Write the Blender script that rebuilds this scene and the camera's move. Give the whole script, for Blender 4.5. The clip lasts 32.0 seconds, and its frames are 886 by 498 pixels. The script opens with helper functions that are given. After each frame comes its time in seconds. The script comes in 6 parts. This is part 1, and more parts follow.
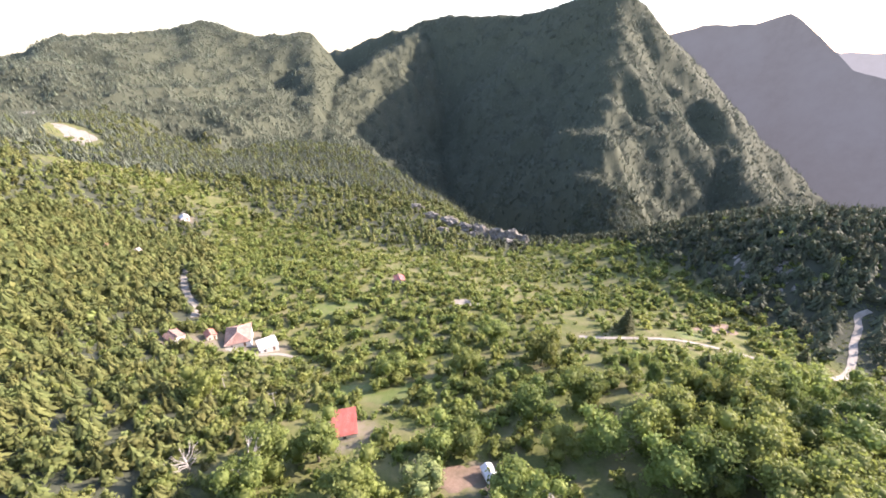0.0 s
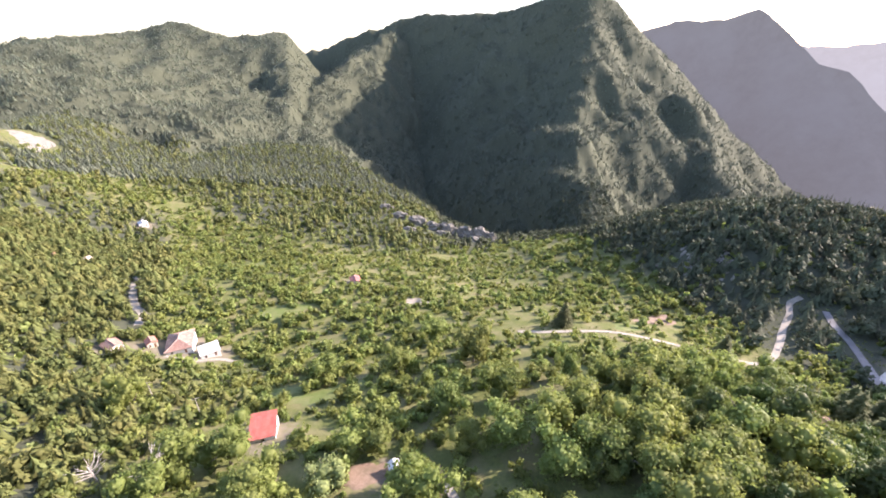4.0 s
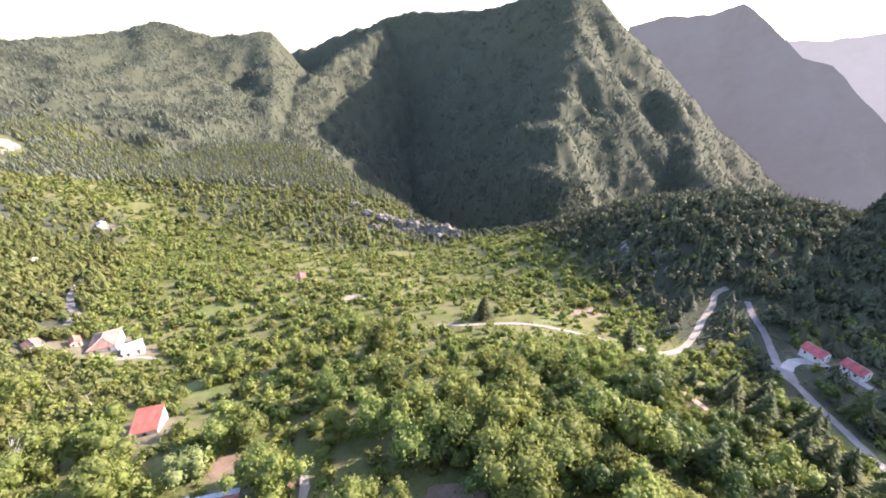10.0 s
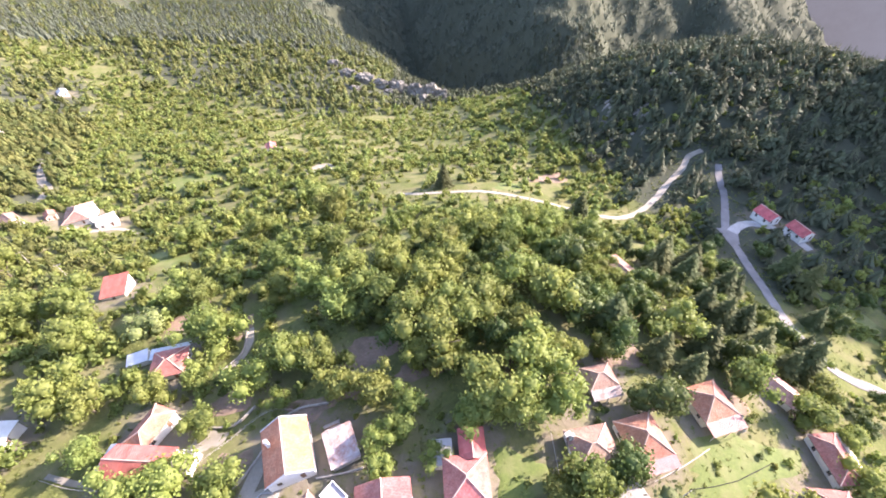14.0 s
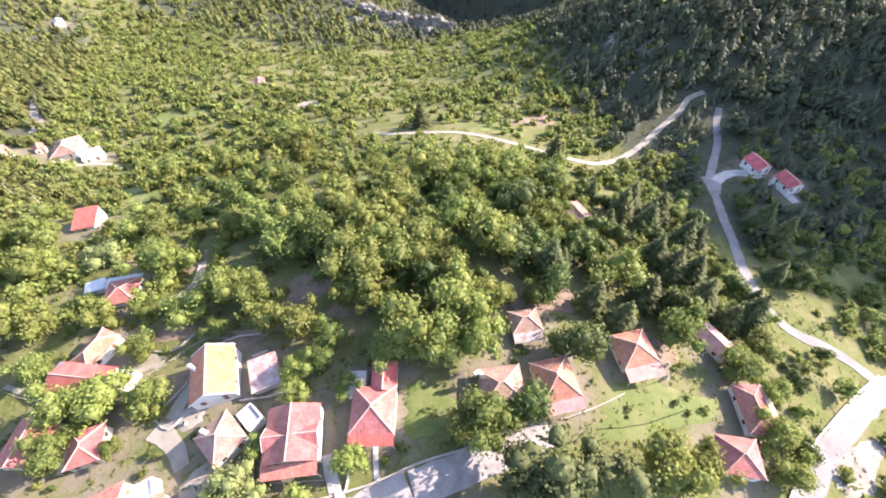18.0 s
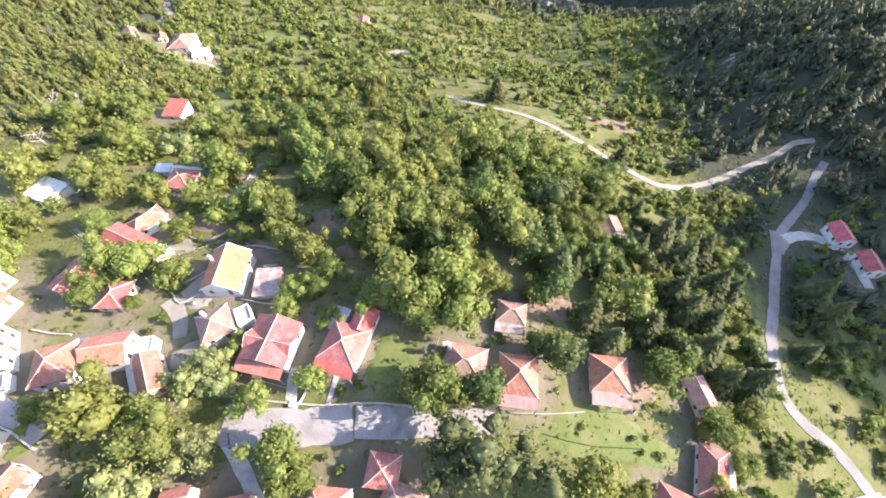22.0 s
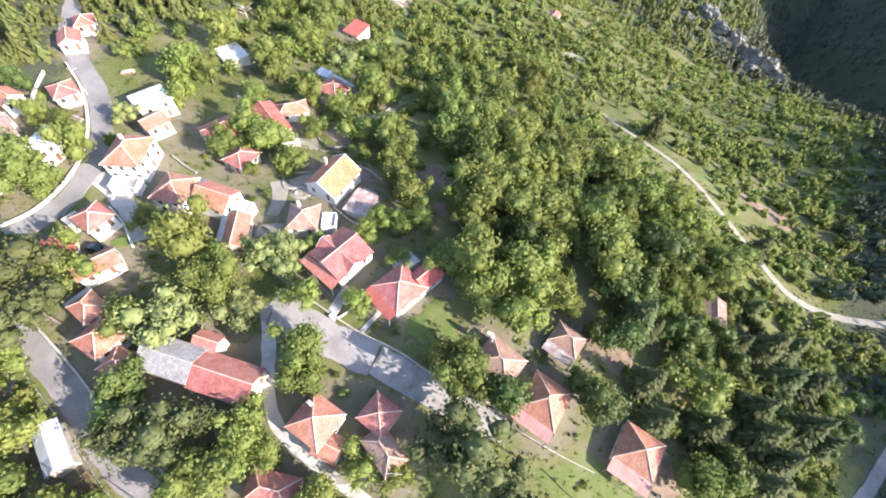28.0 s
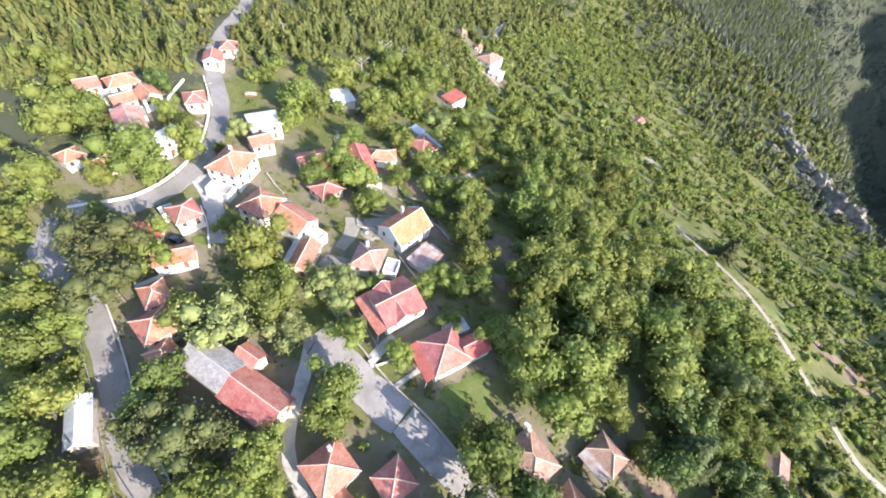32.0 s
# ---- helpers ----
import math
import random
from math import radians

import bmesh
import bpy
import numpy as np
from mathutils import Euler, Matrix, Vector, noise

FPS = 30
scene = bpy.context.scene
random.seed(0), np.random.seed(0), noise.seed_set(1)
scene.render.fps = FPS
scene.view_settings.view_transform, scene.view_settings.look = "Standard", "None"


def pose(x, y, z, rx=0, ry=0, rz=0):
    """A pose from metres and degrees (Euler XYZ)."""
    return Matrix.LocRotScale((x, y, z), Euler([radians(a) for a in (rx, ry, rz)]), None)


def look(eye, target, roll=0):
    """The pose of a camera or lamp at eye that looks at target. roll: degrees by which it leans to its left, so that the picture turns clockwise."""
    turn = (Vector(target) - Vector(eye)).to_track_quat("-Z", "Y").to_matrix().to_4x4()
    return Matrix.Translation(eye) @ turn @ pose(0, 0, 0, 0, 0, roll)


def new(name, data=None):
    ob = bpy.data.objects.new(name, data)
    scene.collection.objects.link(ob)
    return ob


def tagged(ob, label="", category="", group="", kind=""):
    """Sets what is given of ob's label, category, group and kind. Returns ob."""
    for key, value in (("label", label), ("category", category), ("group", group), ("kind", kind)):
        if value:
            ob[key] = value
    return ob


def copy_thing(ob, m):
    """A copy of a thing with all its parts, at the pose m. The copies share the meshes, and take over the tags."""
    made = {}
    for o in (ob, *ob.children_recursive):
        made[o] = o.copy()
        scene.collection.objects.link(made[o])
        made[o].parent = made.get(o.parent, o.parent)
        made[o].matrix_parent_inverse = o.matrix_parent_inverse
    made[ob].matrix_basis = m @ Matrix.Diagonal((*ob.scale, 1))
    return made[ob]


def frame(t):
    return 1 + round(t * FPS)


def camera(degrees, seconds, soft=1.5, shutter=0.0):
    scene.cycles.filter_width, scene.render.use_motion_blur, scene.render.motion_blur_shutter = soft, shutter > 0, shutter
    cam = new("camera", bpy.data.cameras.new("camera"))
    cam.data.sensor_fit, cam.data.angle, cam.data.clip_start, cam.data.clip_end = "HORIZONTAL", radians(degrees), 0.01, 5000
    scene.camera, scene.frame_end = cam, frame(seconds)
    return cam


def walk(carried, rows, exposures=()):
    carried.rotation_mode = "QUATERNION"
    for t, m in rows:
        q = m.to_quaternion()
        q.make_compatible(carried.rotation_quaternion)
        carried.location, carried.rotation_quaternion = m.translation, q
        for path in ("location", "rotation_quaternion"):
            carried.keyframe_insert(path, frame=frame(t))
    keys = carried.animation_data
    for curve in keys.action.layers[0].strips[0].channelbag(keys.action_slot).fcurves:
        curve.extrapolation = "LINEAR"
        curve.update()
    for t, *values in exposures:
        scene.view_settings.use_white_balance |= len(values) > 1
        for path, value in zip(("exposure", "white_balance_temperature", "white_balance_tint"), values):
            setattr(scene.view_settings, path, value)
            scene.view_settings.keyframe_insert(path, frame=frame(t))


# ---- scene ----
cam = camera(94.0, 32.0, soft=1.85)
# seconds, x, y, z, then the turn about x, y and z in degrees
ROWS = [
    (0.0, -1.12, -18.35, 120.12, 64.02, -0.37, -2.58),
    (0.5, 2.48, -20.09, 120.76, 63.99, 0.03, -4.02),
    (1.0, 5.83, -20.93, 121.08, 63.96, 0.12, -4.48),
    (1.5, 8.92, -21.12, 121.07, 63.95, 0.14, -4.59),
    (2.0, 11.73, -21.26, 120.93, 63.97, 0.15, -4.59),
    (2.5, 14.33, -21.43, 120.83, 63.97, 0.16, -4.57),
    (3.0, 16.67, -21.55, 120.92, 63.94, 0.13, -4.55),
    (3.5, 18.85, -21.39, 121.34, 63.88, 0.17, -4.64),
    (5.5, 31.02, -22.50, 121.39, 63.80, 0.37, -5.59),
    (6.0, 34.09, -23.12, 121.20, 63.80, 0.41, -5.56),
    (6.5, 37.12, -23.46, 120.88, 63.83, 0.44, -5.50),
    (7.0, 40.02, -23.73, 120.66, 63.85, 0.44, -5.48),
    (7.5, 42.75, -24.02, 120.58, 63.91, 0.45, -5.50),
    (8.0, 45.83, -24.69, 120.40, 63.92, 0.45, -5.43),
    (8.5, 48.86, -25.41, 120.59, 63.92, 0.52, -5.53),
    (9.0, 51.71, -25.62, 120.60, 63.94, 0.54, -5.57),
    (9.5, 54.75, -26.37, 120.69, 63.95, 0.56, -5.55),
    (10.0, 58.20, -27.43, 120.77, 63.57, 0.73, -5.66),
    (10.5, 63.20, -29.75, 121.34, 61.31, 1.23, -5.76),
    (11.0, 68.05, -31.04, 122.37, 57.86, 1.87, -5.69),
    (11.5, 70.48, -30.15, 122.38, 54.28, 1.94, -5.63),
    (12.0, 72.66, -29.27, 122.08, 51.47, 1.99, -5.57),
    (12.5, 74.91, -28.98, 121.99, 49.25, 2.07, -5.55),
    (13.0, 76.94, -28.85, 121.76, 47.57, 2.12, -5.52),
    (13.5, 79.03, -28.80, 121.34, 46.26, 2.12, -5.46),
    (14.0, 80.95, -28.33, 121.20, 45.04, 2.04, -5.48),
    (14.5, 83.80, -28.25, 121.01, 44.09, 2.17, -5.27),
    (16.5, 93.95, -29.08, 119.81, 40.71, 2.45, -3.38),
    (17.0, 96.96, -29.26, 119.50, 39.34, 2.69, -2.90),
    (17.5, 99.81, -29.43, 119.32, 38.23, 2.82, -2.61),
    (18.0, 102.91, -30.08, 118.94, 37.64, 3.08, -2.29),
    (18.5, 105.64, -30.47, 118.75, 37.05, 3.10, -1.56),
    (19.0, 108.07, -31.36, 118.08, 37.12, 2.91, 0.63),
    (19.5, 109.34, -31.57, 118.00, 36.95, 2.17, 3.67),
    (20.0, 110.74, -31.14, 119.06, 36.12, 1.53, 6.92),
    (20.5, 112.62, -30.88, 119.64, 35.57, 1.18, 9.51),
    (21.0, 114.01, -30.92, 119.74, 35.31, 0.78, 11.66),
    (21.5, 115.14, -31.00, 120.27, 34.97, 0.40, 13.76),
    (22.0, 116.01, -30.73, 121.00, 34.34, 0.01, 16.23),
    (22.5, 116.79, -30.79, 120.98, 34.12, -0.35, 18.61),
    (23.0, 117.45, -31.11, 121.26, 33.98, -0.80, 21.01),
    (23.5, 117.49, -31.10, 121.16, 33.78, -1.37, 23.13),
    (24.0, 117.80, -31.23, 121.12, 33.63, -1.77, 24.80),
    (24.5, 118.67, -31.01, 120.83, 33.50, -1.64, 25.94),
    (26.5, 118.70, -32.39, 119.98, 33.25, -3.40, 34.18),
    (27.0, 118.55, -32.48, 118.52, 33.21, -3.66, 37.30),
    (27.5, 118.20, -32.62, 117.40, 33.10, -4.10, 40.70),
    (28.0, 117.56, -33.25, 116.72, 32.95, -4.84, 44.02),
    (28.5, 117.11, -33.96, 115.85, 32.85, -5.58, 47.64),
    (29.0, 116.42, -34.83, 115.32, 32.57, -6.43, 51.22),
    (29.5, 115.83, -35.50, 114.97, 32.24, -7.14, 54.12),
    (30.0, 115.51, -35.80, 114.75, 32.03, -7.58, 56.15),
    (30.5, 115.24, -36.09, 114.77, 31.95, -7.85, 56.96),
    (31.0, 114.89, -36.22, 115.06, 33.22, -8.11, 57.37),
    (31.5, 113.84, -36.38, 115.62, 36.26, -8.47, 57.70),
    (32.0, 112.94, -36.94, 116.43, 39.66, -8.99, 58.28),
]
EXPOSURES = [(0.0, 1.97, 6750, 27), (10.0, 2.05, 6700, 27), (12.5, 2.33, 6680, 28), (19.0, 2.07, 6700, 24), (24.0, 1.95, 6520, 19), (32.0, 1.73, 6380, 14)]
walk(cam, [(t, pose(x, y, z, rx, ry, rz)) for t, x, y, z, rx, ry, rz in ROWS], EXPOSURES)

# ---- light ----
SUN_AZ, SUN_EL = 74.0, 25.0   # degrees clockwise from +y, degrees above the horizon
world = bpy.data.worlds.new("sky")
scene.world = world
world.use_nodes = True
wn = world.node_tree
sky = wn.nodes.new("ShaderNodeTexSky")
sky.sky_type, sky.sun_disc = "NISHITA", False
sky.sun_elevation, sky.sun_rotation = radians(SUN_EL), radians(SUN_AZ)
sky.air_density, sky.dust_density, sky.ozone_density, sky.altitude = 1.0, 1.6, 1.0, 900.0
wn.links.new(sky.outputs[0], wn.nodes["Background"].inputs[0])
wn.nodes["Background"].inputs[1].default_value = 0.15
sun_data = bpy.data.lights.new("sun", "SUN")
sun_data.energy, sun_data.angle, sun_data.color = 4.0, radians(0.6), (1.0, 0.925, 0.82)
sun = new("sun", sun_data)
sun.matrix_world = look((0, 0, 0), (-math.sin(radians(SUN_AZ)) * math.cos(radians(SUN_EL)), -math.cos(radians(SUN_AZ)) * math.cos(radians(SUN_EL)), -math.sin(radians(SUN_EL))))
tagged(sun, kind="structure")

# ---- materials ----
def shade(name, colours, size=1.0, rough=0.85, bump=0.3, patch=8.0, metal=0.0, world_space=True, spread=0.0, translucent=0.0, specular=0.3, detail=6.0):
    """A surface whose colour wanders between two tones at grain size, and towards a third in patches."""
    m = bpy.data.materials.new(name)
    m.use_nodes = True
    nt, b = m.node_tree, m.node_tree.nodes["Principled BSDF"]

    def node(kind, **kw):
        n = nt.nodes.new(kind)
        for k, v in kw.items():
            n.inputs[k].default_value = v
        return n

    place = nt.nodes.new("ShaderNodeNewGeometry").outputs["Position"] if world_space else nt.nodes.new("ShaderNodeTexCoord").outputs["Object"]
    fine, wide = node("ShaderNodeTexNoise", Scale=1.0 / size, Detail=detail, Roughness=0.65), node("ShaderNodeTexNoise", Scale=1.0 / patch, Detail=4.0, Roughness=0.6)
    nt.links.new(place, fine.inputs["Vector"])
    nt.links.new(place, wide.inputs["Vector"])
    ramp1, ramp2 = nt.nodes.new("ShaderNodeMapRange"), nt.nodes.new("ShaderNodeMapRange")
    for r, lo, hi, src in ((ramp1, 0.33, 0.67, fine), (ramp2, 0.42, 0.68, wide)):
        r.inputs["From Min"].default_value, r.inputs["From Max"].default_value = lo, hi
        nt.links.new(src.outputs[0], r.inputs[0])
    mix1, mix2 = nt.nodes.new("ShaderNodeMix"), nt.nodes.new("ShaderNodeMix")
    mix1.data_type = mix2.data_type = "RGBA"
    mix1.inputs[6].default_value, mix1.inputs[7].default_value = (*colours[0], 1), (*colours[1], 1)
    mix2.inputs[7].default_value = (*colours[2], 1)
    nt.links.new(ramp1.outputs[0], mix1.inputs[0])
    nt.links.new(ramp2.outputs[0], mix2.inputs[0])
    nt.links.new(mix1.outputs[2], mix2.inputs[6])
    out = mix2.outputs[2]
    if spread:
        # each object, or each plant of a joined stand, has its own tone
        at, rnd, add = nt.nodes.new("ShaderNodeAttribute"), nt.nodes.new("ShaderNodeObjectInfo"), nt.nodes.new("ShaderNodeMath")
        at.attribute_name = "tint"
        nt.links.new(at.outputs["Fac"], add.inputs[0])
        nt.links.new(rnd.outputs["Random"], add.inputs[1])
        fr = nt.nodes.new("ShaderNodeMath")
        fr.operation = "FRACT"
        nt.links.new(add.outputs[0], fr.inputs[0])
        hue, val = nt.nodes.new("ShaderNodeMapRange"), nt.nodes.new("ShaderNodeMapRange")
        hue.inputs["To Min"].default_value, hue.inputs["To Max"].default_value = 0.5 - 0.035 * spread, 0.5 + 0.04 * spread
        val.inputs["To Min"].default_value, val.inputs["To Max"].default_value = 1 - 0.4 * spread, 1 + 0.45 * spread
        twist = nt.nodes.new("ShaderNodeMath")
        twist.operation, twist.inputs[1].default_value = "MULTIPLY", 7.31
        fr2 = nt.nodes.new("ShaderNodeMath")
        fr2.operation = "FRACT"
        nt.links.new(fr.outputs[0], twist.inputs[0])
        nt.links.new(twist.outputs[0], fr2.inputs[0])
        nt.links.new(fr.outputs[0], hue.inputs[0])
        nt.links.new(fr2.outputs[0], val.inputs[0])
        hsv = nt.nodes.new("ShaderNodeHueSaturation")
        nt.links.new(hue.outputs[0], hsv.inputs["Hue"])
        nt.links.new(val.outputs[0], hsv.inputs["Value"])
        nt.links.new(out, hsv.inputs["Color"])
        out = hsv.outputs[0]
    nt.links.new(out, b.inputs["Base Color"])
    b.inputs["Roughness"].default_value, b.inputs["Metallic"].default_value, b.inputs["Specular IOR Level"].default_value = rough, metal, specular
    if bump:
        bp = node("ShaderNodeBump", Strength=bump, Distance=0.25 * size)
        nt.links.new(fine.outputs[0], bp.inputs["Height"])
        nt.links.new(bp.outputs[0], b.inputs["Normal"])
    if translucent:
        tr, mx = nt.nodes.new("ShaderNodeBsdfTranslucent"), nt.nodes.new("ShaderNodeMixShader")
        nt.links.new(out, tr.inputs["Color"])
        mx.inputs[0].default_value = translucent
        nt.links.new(b.outputs[0], mx.inputs[1])
        nt.links.new(tr.outputs[0], mx.inputs[2])
        nt.links.new(mx.outputs[0], nt.nodes["Material Output"].inputs["Surface"])
    return m


def tiled(name, colours, row=0.36, column=0.26, rough=0.8, depth=0.05, stains=(0.25, 0.2, 0.17), ridged=False):
    """Roof cover laid in courses along the UV: clay tiles, or ribbed sheet where ridged."""
    m = shade(name, colours, size=0.5, rough=rough, bump=0.0, patch=2.2, world_space=False, spread=0.25)
    nt, b = m.node_tree, m.node_tree.nodes["Principled BSDF"]
    uv = nt.nodes.new("ShaderNodeTexCoord").outputs["UV"]
    sep = nt.nodes.new("ShaderNodeSeparateXYZ")
    nt.links.new(uv, sep.inputs[0])

    def math_node(op, a, c):
        n = nt.nodes.new("ShaderNodeMath")
        n.operation = op
        for k, v in ((0, a), (1, c)):
            if isinstance(v, (int, float)):
                n.inputs[k].default_value = v
            else:
                nt.links.new(v, n.inputs[k])
        return n.outputs[0]

    wave = math_node("SINE", math_node("MULTIPLY", sep.outputs[0], 2 * math.pi / column), 0.0)
    step = math_node("FRACT", math_node("MULTIPLY", sep.outputs[1], 1.0 / row), 0.0)
    high = math_node("ADD", math_node("MULTIPLY", wave, 0.5), 0.0) if ridged else math_node("SUBTRACT", math_node("MULTIPLY", wave, 0.5), step)
    bp = nt.nodes.new("ShaderNodeBump")
    bp.inputs["Strength"].default_value, bp.inputs["Distance"].default_value = 0.8, depth
    nt.links.new(high, bp.inputs["Height"])
    nt.links.new(bp.outputs[0], b.inputs["Normal"])
    # single tiles differ
    cells = nt.nodes.new("ShaderNodeTexWhiteNoise")
    cells.noise_dimensions = "2D"
    grid = nt.nodes.new("ShaderNodeCombineXYZ")
    nt.links.new(math_node("FLOOR", math_node("MULTIPLY", sep.outputs[0], 1.0 / (column * (4 if ridged else 1))), 0.0), grid.inputs[0])
    nt.links.new(math_node("FLOOR", math_node("MULTIPLY", sep.outputs[1], 1.0 / (row * (8 if ridged else 1))), 0.0), grid.inputs[1])
    nt.links.new(grid.outputs[0], cells.inputs["Vector"])
    src = b.inputs["Base Color"].links[0].from_socket
    hsv = nt.nodes.new("ShaderNodeHueSaturation")
    rng = nt.nodes.new("ShaderNodeMapRange")
    rng.inputs["To Min"].default_value, rng.inputs["To Max"].default_value = 0.82, 1.16
    nt.links.new(cells.outputs["Value"], rng.inputs[0])
    nt.links.new(rng.outputs[0], hsv.inputs["Value"])
    nt.links.new(src, hsv.inputs["Color"])
    nt.links.new(hsv.outputs[0], b.inputs["Base Color"])
    return m


LAND_MAT = shade("land", [(0.140, 0.156, 0.050), (0.088, 0.102, 0.036), (0.182, 0.166, 0.086)], size=0.9, patch=11.0, bump=0.8, rough=0.95, specular=0.1)


def finish_land(m):
    """Bare rock and scree on the steep faces, dry earth in scattered plots."""
    nt, b = m.node_tree, m.node_tree.nodes["Principled BSDF"]
    geo = nt.nodes.new("ShaderNodeNewGeometry")
    sep = nt.nodes.new("ShaderNodeSeparateXYZ")
    nt.links.new(geo.outputs["True Normal"], sep.inputs[0])
    nz = nt.nodes.new("ShaderNodeTexNoise")
    nz.inputs["Scale"].default_value, nz.inputs["Detail"].default_value = 0.035, 8.0
    nt.links.new(geo.outputs["Position"], nz.inputs["Vector"])
    add = nt.nodes.new("ShaderNodeMath")
    add.operation = "MULTIPLY_ADD"
    add.inputs[1].default_value = 0.55
    nt.links.new(nz.outputs[0], add.inputs[0])
    nt.links.new(sep.outputs[2], add.inputs[2])
    rng = nt.nodes.new("ShaderNodeMapRange")
    rng.inputs["From Min"].default_value, rng.inputs["From Max"].default_value = 0.97, 0.84
    rng.inputs["To Min"].default_value, rng.inputs["To Max"].default_value = 0.0, 1.0
    nt.links.new(add.outputs[0], rng.inputs[0])
    mix = nt.nodes.new("ShaderNodeMix")
    mix.data_type = "RGBA"
    src = b.inputs["Base Color"].links[0].from_socket
    rock = nt.nodes.new("ShaderNodeTexNoise")
    rock.inputs["Scale"].default_value, rock.inputs["Detail"].default_value = 0.12, 9.0
    nt.links.new(geo.outputs["Position"], rock.inputs["Vector"])
    rmix = nt.nodes.new("ShaderNodeMix")
    rmix.data_type = "RGBA"
    rmix.inputs[6].default_value, rmix.inputs[7].default_value = (0.060, 0.058, 0.050, 1), (0.17, 0.16, 0.148, 1)
    nt.links.new(rock.outputs[0], rmix.inputs[0])
    nt.links.new(rng.outputs[0], mix.inputs[0])
    nt.links.new(src, mix.inputs[6])
    nt.links.new(rmix.outputs[2], mix.inputs[7])
    # the floor of the woods, with shade painted in the east, and the trodden stony earth of the yards
    out = mix.outputs[2]
    speck = nt.nodes.new("ShaderNodeTexNoise")
    speck.inputs["Scale"].default_value, speck.inputs["Detail"].default_value, speck.inputs["Roughness"].default_value = 0.32, 8.0, 0.7
    nt.links.new(geo.outputs["Position"], speck.inputs["Vector"])
    for attribute, tone, tone2, lo, hi in (("wood", (0.048, 0.056, 0.036, 1), (0.088, 0.094, 0.062, 1), 0.70, 0.95), ("yard", (0.140, 0.118, 0.080, 1), (0.225, 0.198, 0.150, 1), 0.72, 0.98)):
        at = nt.nodes.new("ShaderNodeAttribute")
        at.attribute_name = attribute
        total = nt.nodes.new("ShaderNodeMath")
        nt.links.new(at.outputs["Fac"], total.inputs[0])
        nt.links.new(speck.outputs[0], total.inputs[1])
        step = nt.nodes.new("ShaderNodeMapRange")
        step.inputs["From Min"].default_value, step.inputs["From Max"].default_value = lo, hi
        nt.links.new(total.outputs[0], step.inputs[0])
        tones, over = nt.nodes.new("ShaderNodeMix"), nt.nodes.new("ShaderNodeMix")
        tones.data_type = over.data_type = "RGBA"
        tones.inputs[6].default_value, tones.inputs[7].default_value = tone, tone2
        nt.links.new(rock.outputs[0], tones.inputs[0])
        nt.links.new(step.outputs[0], over.inputs[0])
        nt.links.new(out, over.inputs[6])
        nt.links.new(tones.outputs[2], over.inputs[7])
        out = over.outputs[2]
    nt.links.new(out, b.inputs["Base Color"])


finish_land(LAND_MAT)
LEAF = shade("broad_leaves", [(0.208, 0.246, 0.064), (0.162, 0.199, 0.050), (0.240, 0.272, 0.082)], size=0.5, patch=2.5, bump=0.0, rough=0.65, spread=0.5, translucent=0.48, specular=0.25)
BRIGHT_LEAF = shade("young_leaves", [(0.215, 0.262, 0.062), (0.165, 0.210, 0.048), (0.235, 0.275, 0.074)], size=0.5, patch=2.0, bump=0.0, rough=0.6, spread=0.3, translucent=0.38, specular=0.25)
PALE_LEAF = shade("pale_blossoming_leaves", [(0.235, 0.27, 0.10), (0.17, 0.205, 0.065), (0.27, 0.295, 0.12)], size=0.4, patch=2.0, bump=0.0, rough=0.7, spread=0.3, translucent=0.3, specular=0.2)
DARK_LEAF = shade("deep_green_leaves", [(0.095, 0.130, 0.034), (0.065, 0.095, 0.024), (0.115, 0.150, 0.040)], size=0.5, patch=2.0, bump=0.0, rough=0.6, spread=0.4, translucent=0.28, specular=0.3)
PINE_LEAF = shade("olive_pine_needles", [(0.098, 0.108, 0.040), (0.065, 0.076, 0.028), (0.125, 0.132, 0.050)], size=0.4, patch=2.0, bump=0.0, rough=0.7, spread=0.4, translucent=0.2, specular=0.2)
NEEDLE = shade("needles", [(0.070, 0.082, 0.046), (0.096, 0.110, 0.060), (0.080, 0.092, 0.054)], size=0.6, patch=3.0, bump=0.0, rough=0.75, spread=0.6, translucent=0.18, specular=0.2)
SPRUCE = shade("young_spruce_needles", [(0.128, 0.143, 0.044), (0.096, 0.110, 0.034), (0.150, 0.162, 0.054)], size=0.6, patch=3.0, bump=0.0, rough=0.75, spread=0.6, translucent=0.25, specular=0.2)
# needles of the far woods, greyed and lightened to paint in the haze
HAZED_NEEDLE = shade("haze_paled_needles", [(0.094, 0.112, 0.074), (0.126, 0.146, 0.096), (0.108, 0.122, 0.088)], size=2.0, patch=30.0, bump=0.0, rough=0.75, spread=0.5, translucent=0.18, specular=0.2)
FIR_LEAF = shade("olive_fir_needles", [(0.098, 0.115, 0.042), (0.070, 0.085, 0.032), (0.122, 0.138, 0.054)], size=0.5, patch=2.0, bump=0.0, rough=0.75, spread=0.5, translucent=0.25, specular=0.2)
GRASS = shade("grass_blades", [(0.165, 0.194, 0.054), (0.120, 0.146, 0.040), (0.195, 0.204, 0.076)], size=0.4, patch=3.0, bump=0.0, rough=0.7, spread=0.5, translucent=0.4, specular=0.2)
BARK = shade("bark", [(0.12, 0.095, 0.07), (0.20, 0.17, 0.14), (0.16, 0.14, 0.12)], size=0.2, patch=1.0, bump=0.6)
DEADWOOD = shade("grey_dead_wood", [(0.38, 0.35, 0.31), (0.50, 0.47, 0.43), (0.30, 0.27, 0.24)], size=0.2, patch=1.0, bump=0.5)
